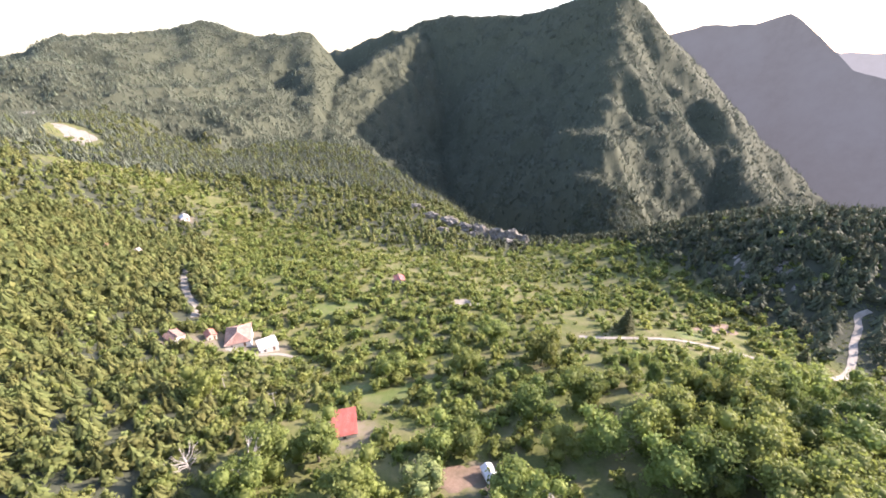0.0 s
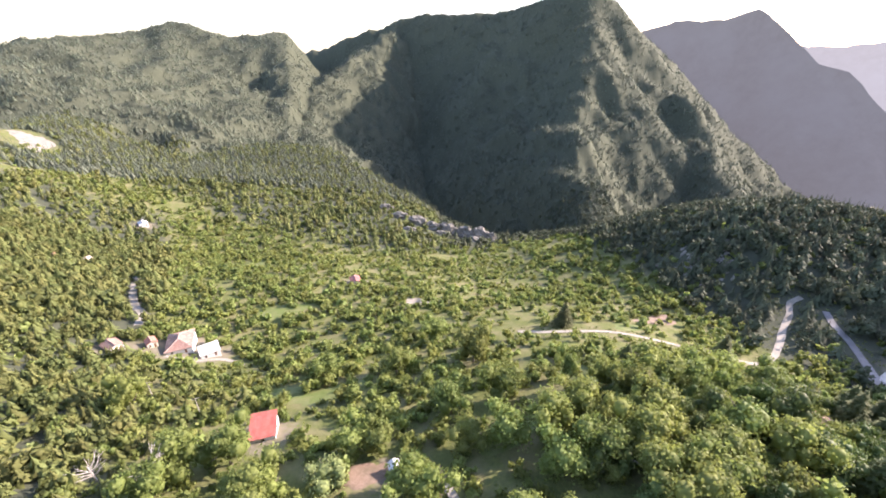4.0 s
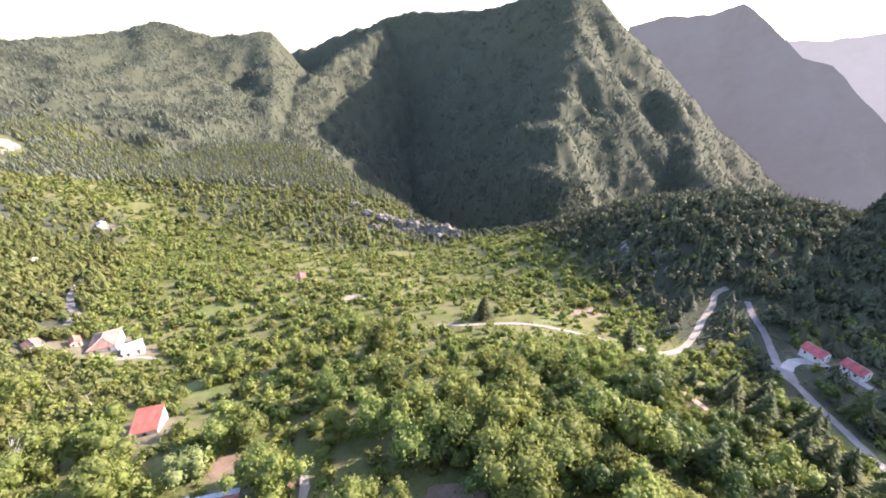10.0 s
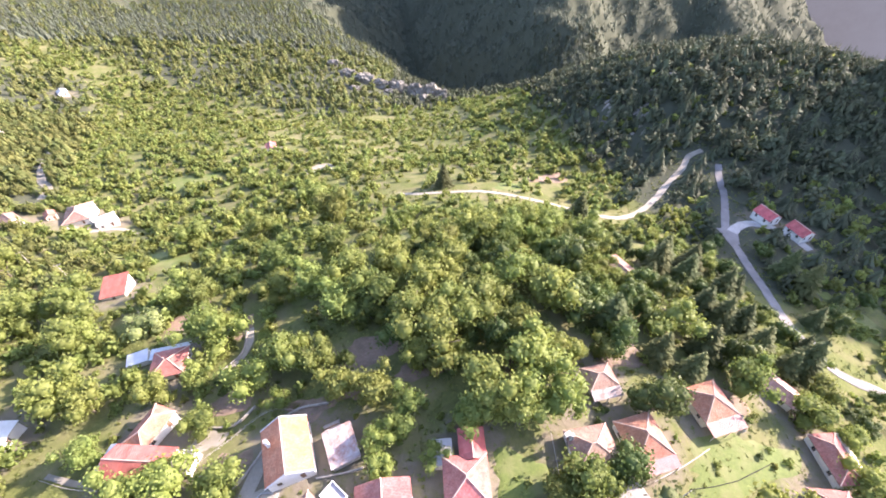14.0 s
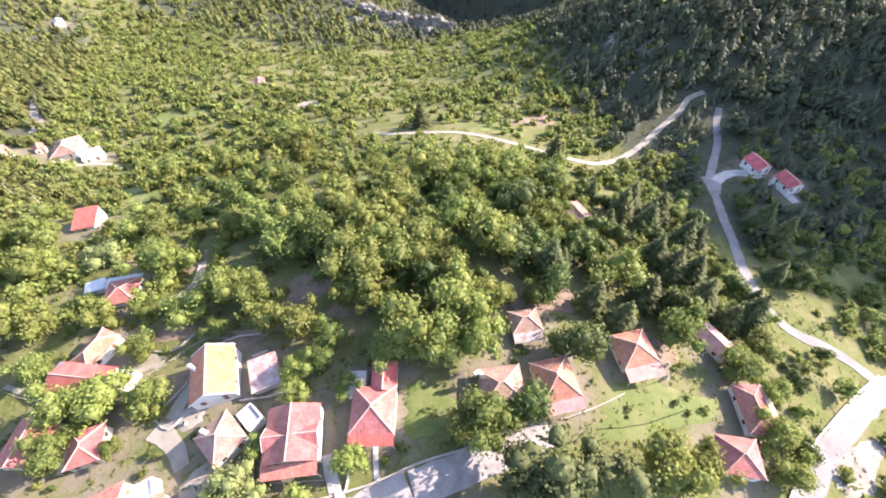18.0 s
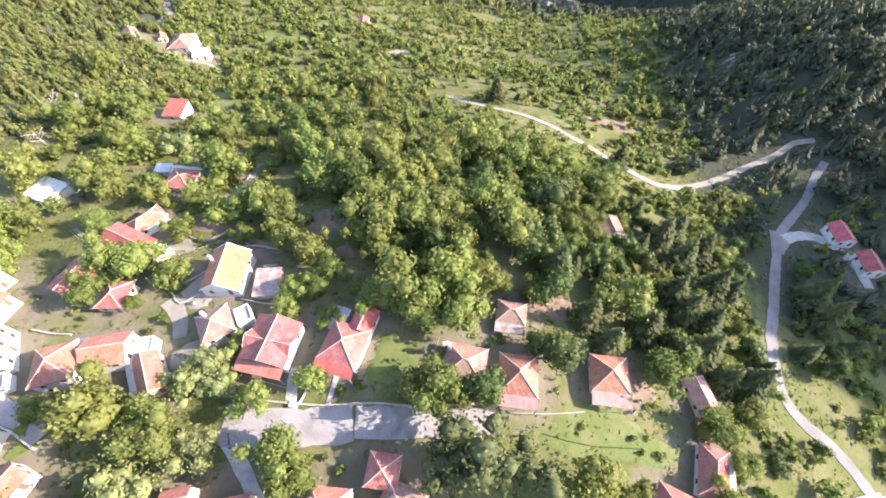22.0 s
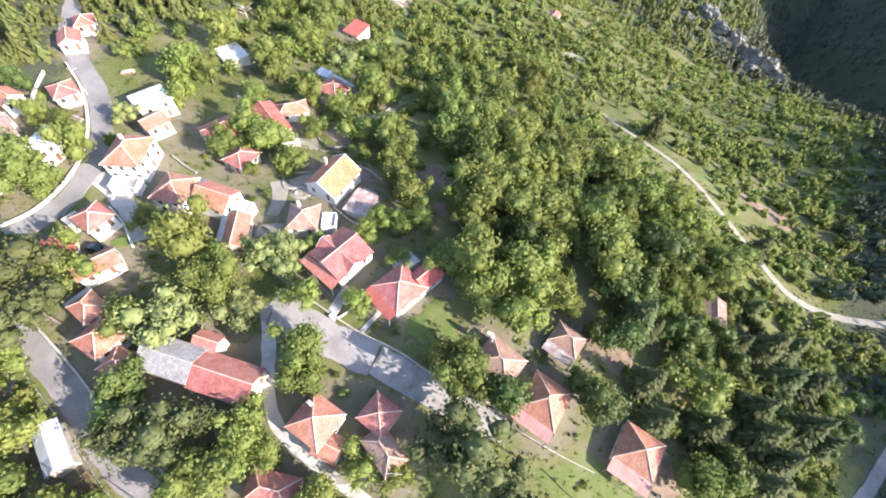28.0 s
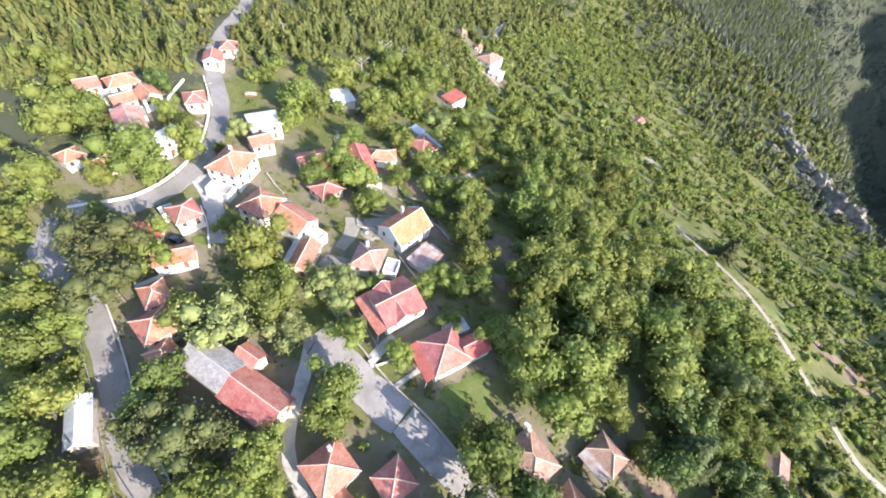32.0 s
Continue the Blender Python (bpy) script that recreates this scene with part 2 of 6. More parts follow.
ASPHALT = shade("worn_asphalt", [(0.205, 0.194, 0.187), (0.255, 0.242, 0.232), (0.16, 0.151, 0.144)], size=0.6, patch=7.0, bump=0.25, rough=0.9)
COBBLE = shade("stone_paving", [(0.26, 0.24, 0.235), (0.36, 0.335, 0.32), (0.21, 0.195, 0.19)], size=0.35, patch=5.0, bump=0.5, rough=0.9)
PAVED = shade("worn_terrace_concrete", [(0.27, 0.25, 0.235), (0.34, 0.32, 0.30), (0.20, 0.185, 0.17)], size=0.5, patch=3.0, bump=0.25)
CONCRETE = shade("concrete", [(0.38, 0.36, 0.34), (0.45, 0.43, 0.40), (0.30, 0.285, 0.26)], size=0.5, patch=3.0, bump=0.25)
DUST = shade("gravel_track", [(0.27, 0.245, 0.20), (0.33, 0.30, 0.25), (0.21, 0.19, 0.145)], size=0.6, patch=6.0, bump=0.3)
EARTH = shade("bare_earth", [(0.20, 0.135, 0.095), (0.27, 0.195, 0.145), (0.15, 0.115, 0.075)], size=0.6, patch=3.5, bump=0.6)
TURF = shade("mown_grass", [(0.128, 0.164, 0.042), (0.086, 0.118, 0.030), (0.158, 0.166, 0.066)], size=0.6, patch=5.0, bump=0.5)
STONE = shade("pale_limestone", [(0.225, 0.206, 0.172), (0.30, 0.275, 0.232), (0.138, 0.127, 0.10)], size=1.2, patch=6.0, bump=0.8)
WHITE = shade("white_limewash", [(0.72, 0.705, 0.675), (0.65, 0.635, 0.60), (0.58, 0.56, 0.515)], size=0.5, patch=2.5, bump=0.1)
CREAM = shade("cream_render", [(0.66, 0.59, 0.47), (0.60, 0.53, 0.42), (0.55, 0.49, 0.40)], size=0.5, patch=2.5, bump=0.1)
MASONRY = shade("rubble_masonry", [(0.34, 0.30, 0.25), (0.46, 0.42, 0.365), (0.27, 0.24, 0.20)], size=0.35, patch=2.0, bump=0.7)
TERRACOTTA = tiled("orange_clay_tiles", [(0.42, 0.185, 0.122), (0.36, 0.145, 0.096), (0.45, 0.235, 0.168)])
REDTILE = tiled("red_clay_tiles", [(0.40, 0.145, 0.122), (0.34, 0.112, 0.095), (0.44, 0.195, 0.168)])
OLDTILE = tiled("weathered_clay_tiles", [(0.33, 0.195, 0.145), (0.27, 0.155, 0.118), (0.38, 0.265, 0.21)])
OCHRE = tiled("ochre_clay_tiles", [(0.48, 0.205, 0.105), (0.43, 0.175, 0.088), (0.51, 0.25, 0.14)])
REDSHEET = tiled("red_ribbed_sheet", [(0.46, 0.105, 0.092), (0.40, 0.085, 0.076), (0.48, 0.145, 0.128)], ridged=True, rough=0.5)
PINKSHEET = tiled("faded_pink_sheet", [(0.50, 0.25, 0.22), (0.44, 0.21, 0.185), (0.54, 0.30, 0.27)], ridged=True, rough=0.6)
RUST = tiled("rusty_ribbed_sheet", [(0.36, 0.32, 0.31), (0.28, 0.13, 0.085), (0.42, 0.39, 0.375)], ridged=True, rough=0.6)
ZINC = tiled("grey_ribbed_sheet", [(0.44, 0.47, 0.50), (0.50, 0.53, 0.56), (0.38, 0.40, 0.43)], ridged=True, rough=0.45)
DARKSHEET = tiled("dark_red_painted_sheet", [(0.20, 0.055, 0.058), (0.16, 0.045, 0.048), (0.23, 0.08, 0.08)], ridged=True, rough=0.6)
SLATE = tiled("grey_stone_slates", [(0.30, 0.285, 0.285), (0.37, 0.35, 0.345), (0.25, 0.235, 0.23)], row=0.4, column=0.45)
GREENFLAT = shade("pale_green_felt", [(0.52, 0.56, 0.50), (0.46, 0.50, 0.44), (0.58, 0.60, 0.56)], size=0.6, patch=2.5, bump=0.1)
MORTAR = shade("pale_ridge_mortar", [(0.55, 0.39, 0.31), (0.50, 0.33, 0.26), (0.60, 0.46, 0.38)], size=0.3, patch=1.0, bump=0.2)
WOOD = shade("brown_timber", [(0.18, 0.10, 0.06), (0.24, 0.14, 0.085), (0.14, 0.08, 0.05)], size=0.25, patch=1.2, bump=0.2)
GREYWOOD = shade("grey_timber", [(0.40, 0.37, 0.33), (0.48, 0.45, 0.41), (0.33, 0.30, 0.27)], size=0.25, patch=1.2, bump=0.2)
STEEL = shade("galvanised_steel", [(0.50, 0.50, 0.49), (0.56, 0.56, 0.55), (0.44, 0.44, 0.43)], size=0.3, patch=1.0, bump=0.0, rough=0.5, metal=0.6)
CARPAINT = shade("dark_blue_car_paint", [(0.035, 0.045, 0.065), (0.04, 0.05, 0.07), (0.03, 0.04, 0.06)], size=0.3, patch=1.0, bump=0.0, rough=0.2, specular=0.6)
RUBBER = shade("black_rubber", [(0.02, 0.02, 0.02), (0.025, 0.025, 0.025), (0.02, 0.02, 0.02)], size=0.2, patch=1.0, bump=0.0, rough=0.9)
GLASS = shade("dark_window_glass", [(0.035, 0.04, 0.045), (0.05, 0.055, 0.06), (0.03, 0.035, 0.04)], size=0.4, patch=2.0, bump=0.0, rough=0.12, specular=0.6)



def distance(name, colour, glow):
    """Far mountains: plain, faint woods, with the haze of the bright air painted as colour and surface glow."""
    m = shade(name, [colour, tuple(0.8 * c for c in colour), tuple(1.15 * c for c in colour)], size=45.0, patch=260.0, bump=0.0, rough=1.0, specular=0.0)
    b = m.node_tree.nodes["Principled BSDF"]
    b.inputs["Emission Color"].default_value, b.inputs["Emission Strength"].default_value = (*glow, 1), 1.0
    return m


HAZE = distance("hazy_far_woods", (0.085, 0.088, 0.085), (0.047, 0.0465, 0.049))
PALE_HAZE = distance("palest_hazy_woods", (0.13, 0.13, 0.13), (0.13, 0.129, 0.132))

# ---- the lie of the land ----
KX = np.array([-520, -330, -180, -70, 20, 100, 180, 260, 370, 520], float)
KY = np.array([-220, -110, -40, 30, 90, 150, 230, 350, 500, 680], float)
# heights at the knots, one row for each y of KY
LAND = np.array([
    [130, 89, 55, 29, 10, -11, -33, -58, -97, -152],
    [132, 90, 57, 38, 26, 12, -8, -34, -67, -111],
    [134, 89, 56, 38, 31, 23, 7, -20, -49, -84],
    [137, 85, 47, 27, 24, 28, 10, -11, -30, -55],
    [137, 77, 30, 8, 10, 16, -1, -5, -22, -70],
    [126, 58, 7, -15, -10, -6, -13, -3, -6, -60],
    [108, 31, -18, -24, -31, -37, -20, 14, 4, -60],
    [78, -3, -50, -55, -62, -69, -55, -36, -36, -51],
    [42, -23, -54, -70, -84, -112, -125, -136, -135, -118],
    [9, -48, -66, -88, -118, -176, -212, -217, -206, -180],
], float)
LEFT_RANGE = [(-871, 948, 72), (-1038, 1329, 103), (-1111, 1646, 153), (-1064, 1908, 159), (-972, 2067, 207), (-794, 2141, 153), (-578, 2208, 187), (-333, 2207, 117)]
GREAT_RIDGE = [(-820, 3080, 40), (-433, 2880, 116), (76, 2740, 282), (366, 2470, 280), (524, 2225, 262), (670, 1930, 318), (758, 1832, 340), (802, 1791, 300), (903, 1653, 144), (935, 1460, -6), (919, 1167, -153), (833, 913, -235)]
SPUR = [(758, 1832, 335), (644, 1446, 100), (471, 1139, -82), (423, 887, -166), (404, 729, -198)]
EAST_RANGE = [(1427, 2620, 190), (1568, 2539, 240), (1765, 2406, 245), (1880, 2319, 292), (1933, 2143, 175), (1978, 1963, 39), (2060, 1877, 8), (2120, 1760, -110), (2190, 1640, -230), (2290, 1500, -330)]
LAST_RANGE = [(2250, 2500, 120), (2480, 2420, 105), (2760, 2250, 150), (3000, 1950, 120), (3150, 1500, 150)]

WEST_SPUR = [(22, 2720, 225), (-161, 2312, 112), (-290, 1891, -4), (-335, 1517, -80), (-260, 1214, -140)]


CREST_X = [-620, -500, -340, -288, -196, -122, -57, 54, 110, 137, 200, 280, 370, 520, 700]
CREST_Y = [720, 700, 700, 830, 930, 850, 755, 660, 560, 463, 455, 440, 410, 375, 330]

# an unseen shoulder east of the village, added to keep the sun off the upper road
SHADE_SHOULDER = [(468, 98, 108), (496, 138, 152), (516, 168, 162)]


def knot_weights(k, v):
    v = np.clip(v, k[0], k[-1])
    i = np.clip(np.searchsorted(k, v, side="right") - 1, 0, len(k) - 2)
    h = k[i + 1] - k[i]
    t = (v - k[i]) / h
    w, r = np.zeros((len(v), len(k))), np.arange(len(v))
    np.add.at(w, (r, i), 2 * t**3 - 3 * t**2 + 1)
    np.add.at(w, (r, i + 1), -2 * t**3 + 3 * t**2)
    for j, part_of in ((i, t**3 - 2 * t**2 + t), (i + 1, t**3 - t**2)):
        a, b = np.maximum(j - 1, 0), np.minimum(j + 1, len(k) - 1)
        d = part_of * h / (k[b] - k[a])
        np.add.at(w, (r, b), d)
        np.add.at(w, (r, a), -d)
    return w


def hashed(i, j, s):
    n = (i * 374761393 + j * 668265263 + s * 982451653) & 0xFFFFFFFF
    n = ((n ^ (n >> 13)) * 1274126177) & 0xFFFFFFFF
    return ((n ^ (n >> 16)) & 0xFFFF) / 65535.0


def smooth_noise(x, y, s=0):
    i, j = np.floor(x).astype(np.int64), np.floor(y).astype(np.int64)
    u, v = x - i, y - j
    u, v = u * u * (3 - 2 * u), v * v * (3 - 2 * v)
    a, b = hashed(i, j, s), hashed(i + 1, j, s)
    c, d = hashed(i, j + 1, s), hashed(i + 1, j + 1, s)
    return (a * (1 - u) + b * u) * (1 - v) + (c * (1 - u) + d * u) * v - 0.5


def fbm(x, y, size, octaves=4, s=0):
    out = 0.0
    for o in range(octaves):
        out = out + smooth_noise(x / size * 2**o + 17.3 * o, y / size * 2**o - 9.1 * o, s + o) / 2**o
    return out


def ridge_height(x, y, line, slope, power=1.0):
    best = np.full(x.shape, -1e4)
    for (ax, ay, az), (bx, by, bz) in zip(line, line[1:]):
        dx, dy = bx - ax, by - ay
        t = np.clip(((x - ax) * dx + (y - ay) * dy) / (dx * dx + dy * dy), 0, 1)
        # rounded crests
        d = np.sqrt((x - ax - t * dx) ** 2 + (y - ay - t * dy) ** 2 + 34.0 ** 2) - 34.0
        best = np.maximum(best, az + t * (bz - az) - slope * d**power)
    return best


def near_land(x, y):
    return ((knot_weights(KY, y) @ LAND) * knot_weights(KX, x)).sum(1)


def ground(x, y):
    """The height of the land at arrays x, y."""
    x, y = np.atleast_1d(np.asarray(x, float)), np.atleast_1d(np.asarray(y, float))
    near = near_land(x, y)
    # beyond the crest the valley side falls into a deep gorge
    crest_y = np.interp(x, CREST_X, CREST_Y) + 26 * fbm(x, y, 90, 3, 77)
    near = np.maximum(near - 1.35 * np.maximum(0, y - crest_y) * np.clip((x + 620) / 260, 0, 1), -720.0)
    far = np.clip((np.hypot(x - 60, y - 60) - 420) / 500, 0, 1)
    rough = fbm(x, y, 330, 5, 3)
    gullies = np.abs(fbm(x + 0.3 * y, y, 210, 4, 11))
    up = np.maximum(ridge_height(x, y, LEFT_RANGE, 0.31) - 1.1 * np.maximum(0, x + 0.2 * y + 75), ridge_height(x, y, GREAT_RIDGE, 0.95))
    up = np.maximum(up, ridge_height(x, y, SPUR, 0.86))
    up = np.maximum(up, ridge_height(x, y, WEST_SPUR, 0.7))
    up = np.maximum(up, ridge_height(x, y, SHADE_SHOULDER, 2.0))
    crest = np.clip((up + 40) / 340, 0, 1)
    # ribs and gullies run down the flanks, with crags between them
    ribs = np.abs(fbm(1.0 * x + 0.25 * y, 0.45 * y - 0.3 * x, 95, 3, 51))
    crags = fbm(x, y, 62, 3, 57)
    up = up + far * (1 - 0.85 * crest) * (46 * rough - 70 * gullies + 14) + far * (1 - 0.6 * crest) * (30 * crags - 30 * ribs + 6)
    z = np.maximum(near, up) + 6 * np.exp(-np.abs(near - up) / 12)  * far
    return z + 0.7 * fbm(x, y, 26, 3, 5) * (1 - far)


def fir_share(x, y, thin=0.3):
    """Where conifers take over: the west slope, the dark eastern hill and the far mountains."""
    n = fbm(x, y, 90, 3, 21)
    west = np.clip((-48 - 0.46 * (y - 40) - x) / 30, 0, 1) * np.clip((460 - y) / 80, 0, 1)
    east = np.clip((x - 172 - 0.16 * np.maximum(0, 110 - y)) / 22, 0, 1) * np.clip((y - 34) / 30, 0, 1)
    east = east * np.where((y < 118) & (x > 170), thin, 1.0)
    beyond = np.clip((y - 330 - 0.55 * np.maximum(0, -x - 40)) / 90, 0, 1)
    return np.clip(np.maximum(np.maximum(west, east), beyond) + 0.5 * n, 0, 1)


def height(x, y):
    """The height of the land at one place; near the village the mountains need no look."""
    if math.hypot(x - 60, y - 60) < 400 and y < 360:
        px, py = np.array([float(x)]), np.array([float(y)])
        return float((near_land(px, py) + 0.7 * fbm(px, py, 26, 3, 5))[0])
    return float(ground(x, y)[0])


# ---- builders ----
def mesh_from(name, verts, faces, mats=(), smooth=False):
    me = bpy.data.meshes.new(name)
    me.from_pydata([tuple(v) for v in verts], [], [tuple(f) for f in faces])
    for m in mats:
        me.materials.append(m)
    if smooth:
        me.polygons.foreach_set("use_smooth", [True] * len(me.polygons))
    me.update()
    return me


def array_mesh(name, verts, tris, mat, tint=None, smooth=False):
    """A mesh from arrays of points and triangles, quick for large stands of plants."""
    me = bpy.data.meshes.new(name)
    me.vertices.add(len(verts))
    me.vertices.foreach_set("co", np.asarray(verts, np.float32).ravel())
    me.loops.add(len(tris) * 3)
    me.loops.foreach_set("vertex_index", np.asarray(tris, np.int32).ravel())
    me.polygons.add(len(tris))
    me.polygons.foreach_set("loop_start", np.arange(0, len(tris) * 3, 3, dtype=np.int32))
    if smooth:
        me.polygons.foreach_set("use_smooth", np.ones(len(tris), bool))
    me.materials.append(mat)
    if tint is not None:
        me.attributes.new("tint", "FLOAT", "POINT").data.foreach_set("value", np.asarray(tint, np.float32))
    me.update(calc_edges=True)
    return me


def part(name, bm, material, parent, label=""):
    me = bpy.data.meshes.new(name)
    bm.to_mesh(me)
    bm.free()
    me.materials.append(material)
    ob = new(name, me)
    ob.parent = parent
    return tagged(ob, label=label)


def piece(name, verts, faces, material, parent, label=""):
    ob = new(name, mesh_from(name, verts, faces, [material]))
    ob.parent = parent
    return tagged(ob, label=label)


def thing(name, x, y, z, turn, label, category, group="", kind=""):
    ob = new(name)
    ob.matrix_world = pose(x, y, z, 0, 0, turn)
    return tagged(ob, label, category, group, kind)


def box_bm(x0, x1, y0, y1, z0, z1, bevel=0.0):
    bm = bmesh.new()
    bmesh.ops.create_cube(bm, size=1)
    for v in bm.verts:
        v.co = Vector(((x0 + x1) / 2 + v.co.x * (x1 - x0), (y0 + y1) / 2 + v.co.y * (y1 - y0), (z0 + z1) / 2 + v.co.z * (z1 - z0)))
    if bevel:
        bmesh.ops.bevel(bm, geom=bm.edges[:], offset=bevel, segments=1, affect="EDGES")
    return bm


def box(name, x0, x1, y0, y1, z0, z1, material, parent, label="", bevel=0.0):
    return part(name, box_bm(x0, x1, y0, y1, z0, z1, bevel), material, parent, label)


def tube(points, radii, sides=6):
    """Points and faces of a tapered tube along a line."""
    verts, faces = [], []
    for k, (p, r) in enumerate(zip(points, radii)):
        p = Vector(p)
        way = (Vector(points[min(k + 1, len(points) - 1)]) - Vector(points[max(k - 1, 0)])).normalized()
        a = way.cross(Vector((0.31, 0.2, 0.93) if abs(way.z) < 0.9 else (1, 0.2, 0))).normalized()
        b = way.cross(a)
        for s in range(sides):
            q = 2 * math.pi * s / sides
            verts.append(p + r * (math.cos(q) * a + math.sin(q) * b))
    for k in range(len(points) - 1):
        for s in range(sides):
            t = (s + 1) % sides
            faces.append((k * sides + s, k * sides + t, (k + 1) * sides + t, (k + 1) * sides + s))
    faces.append(tuple(range(sides))[::-1])
    faces.append(tuple((len(points) - 1) * sides + s for s in range(sides)))
    return verts, faces


def joined(chunks):
    verts, faces = [], []
    for v, f in chunks:
        n = len(verts)
        verts += list(v)
        faces += [tuple(i + n for i in g) for g in f]
    return verts, faces


# ---- the ground sheet ----
NX, NY = 500, 400
ux, uy = np.linspace(-1, 1, NX), np.linspace(-0.72, 1, NY)
gx, gy = np.meshgrid(*[c + 300 * u + 3300 * np.sign(u) * np.abs(u) ** 4.0 for c, u in ((70, ux), (40, uy))], indexing="ij")
gz = ground(gx.ravel(), gy.ravel())
idx = np.arange(NX * NY).reshape(NX, NY)
quads = np.stack([idx[:-1, :-1], idx[1:, :-1], idx[1:, 1:], idx[:-1, 1:]], -1).reshape(-1, 4)
tris = np.concatenate([quads[:, [0, 1, 2]], quads[:, [0, 2, 3]]])
land = new("ground", array_mesh("ground", np.stack([gx.ravel(), gy.ravel(), gz], 1), tris, LAND_MAT, smooth=True))
# trees unthinned here: the dark floor also paints shade on the sparse eastern slope
land.data.attributes.new("wood", "FLOAT", "POINT").data.foreach_set("value", (0.75 * fir_share(gx.ravel(), gy.ravel(), 1.0)).astype(np.float32))
tagged(land, "grassy mountain slopes with bare rock on steep faces", "ground", kind="structure")

def curve_points(pts, step=2.0):
    p = [Vector((*q, 0)) for q in pts]
    p = [2 * p[0] - p[1]] + p + [2 * p[-1] - p[-2]]
    out = []
    for a, b, c, d in zip(p, p[1:], p[2:], p[3:]):
        n = max(2, int((c - b).length / step))
        for k in range(n):
            t = k / n
            out.append(0.5 * ((2 * b) + (c - a) * t + (2 * a - 5 * b + 4 * c - d) * t * t + (3 * b - a - 3 * c + d) * t**3))
    out.append(p[-2])
    return out


# ---- the hazy ranges beyond the gorge, a backdrop far behind the rest ----
def far_range(line, base, mat, label, steps=26):
    """A ridge with a wooded, slightly uneven skyline and a flank that falls towards the valley."""
    pts = curve_points([(a, b) for a, b, _ in line], 30.0)
    lengths = np.cumsum([0] + [math.hypot(b[0] - a[0], b[1] - a[1]) for a, b in zip(line, line[1:])])
    along = np.cumsum([0] + [(b - a).length for a, b in zip(pts, pts[1:])])
    along = along * lengths[-1] / along[-1]
    verts, faces = [], []
    for p, d in zip(pts, along):
        top = float(np.interp(d, lengths, [c for _, _, c in line])) + 9 * float(fbm(np.array([d]), np.array([3.0]), 60, 4, 71)[0])
        away = Vector((60 - p.x, 20 - p.y, 0)).normalized()
        for k in range(steps + 1):
            t = k / steps
            q = p + away * (620 * t ** 1.15)
            rough = 0 if k == 0 else 60 * float(fbm(np.array([q.x]), np.array([q.y]), 240, 4, 73)[0]) * min(1, 3 * t)
            verts.append((q.x + 0.3 * rough, q.y, top + (base - top) * t + rough))
    m = steps + 1
    for i in range(len(pts) - 1):
        for k in range(steps):
            faces.append((i * m + k, i * m + k + 1, (i + 1) * m + k + 1, (i + 1) * m + k))
    return tagged(new("backdrop", mesh_from("backdrop", verts, faces, [mat], smooth=True)), label, "mountain", kind="structure")


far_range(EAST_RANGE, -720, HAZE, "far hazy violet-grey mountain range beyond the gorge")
far_range(LAST_RANGE, -720, PALE_HAZE, "palest mountain range, paled by painted haze, at the end of the valley")

# ---- roads ----
ROAD_CORE = []
KEEP_CLEAR = []   # circles and lines that plants stay out of: x, y, radius


def strip(name, pts, width, mat, label, category="road", kind="structure", lift=0.16, wander=0.12, clear=0.8):
    line = curve_points(pts)
    verts, faces = [], []
    w0 = width if isinstance(width, (list, tuple)) else (width, width)
    cols = 5
    for k, p in enumerate(line):
        way = (line[min(k + 1, len(line) - 1)] - line[max(k - 1, 0)]).normalized()
        side = Vector((way.y, -way.x, 0))
        f = k / max(1, len(line) - 1)
        half = 0.5 * (w0[0] + (w0[1] - w0[0]) * f)
        mid = height(p.x, p.y)
        ring = []
        for c in range(cols):
            o = -1 + 2 * c / (cols - 1)
            edge = (1 + wander * random.uniform(-1, 1)) if c in (0, cols - 1) else 1
            q = p + side * (o * half * edge)
            ring.append(Vector((q.x, q.y, max(height(q.x, q.y), 0.35 * mid + 0.65 * height(q.x, q.y)) + lift + 0.04 * (1 - o * o))))
        ring = [ring[0] - Vector((0, 0, 0.7))] + ring + [ring[-1] - Vector((0, 0, 0.7))]
        verts += ring
        KEEP_CLEAR.append((p.x, p.y, half + clear))
        ROAD_CORE.append((p.x, p.y, half + 0.4))
    m = cols + 2
    for k in range(len(line) - 1):
        for c in range(m - 1):
            faces.append((k * m + c, k * m + c + 1, (k + 1) * m + c + 1, (k + 1) * m + c))
    ob = new(name, mesh_from(name, verts, faces, [mat], smooth=False))
    return tagged(ob, label, category, kind=kind)


def sweep(name, pts, half, tall, mat, label, category="wall", offset=0.0, base=-0.5, kind="structure", cap=0.03):
    """A low wall or kerb that follows the land."""
    line = curve_points(pts, 1.6)
    verts, faces = [], []
    for k, p in enumerate(line):
        way = (line[min(k + 1, len(line) - 1)] - line[max(k - 1, 0)]).normalized()
        side = Vector((way.y, -way.x, 0))
        q = p + side * offset
        z = height(q.x, q.y)
        top = z + tall + random.uniform(-cap, cap)
        for s, h in ((-1, z + base), (-1, top), (1, top), (1, z + base)):
            verts.append((q.x + side.x * half * s, q.y + side.y * half * s, h))
    for k in range(len(line) - 1):
        for c in range(4):
            d = (c + 1) % 4
            faces.append((k * 4 + c, k * 4 + d, (k + 1) * 4 + d, (k + 1) * 4 + c))
    faces.append((3, 2, 1, 0))
    e = len(verts) - 4
    faces.append((e, e + 1, e + 2, e + 3))
    return tagged(new(name, mesh_from(name, verts, faces, [mat])), label, category, kind=kind)


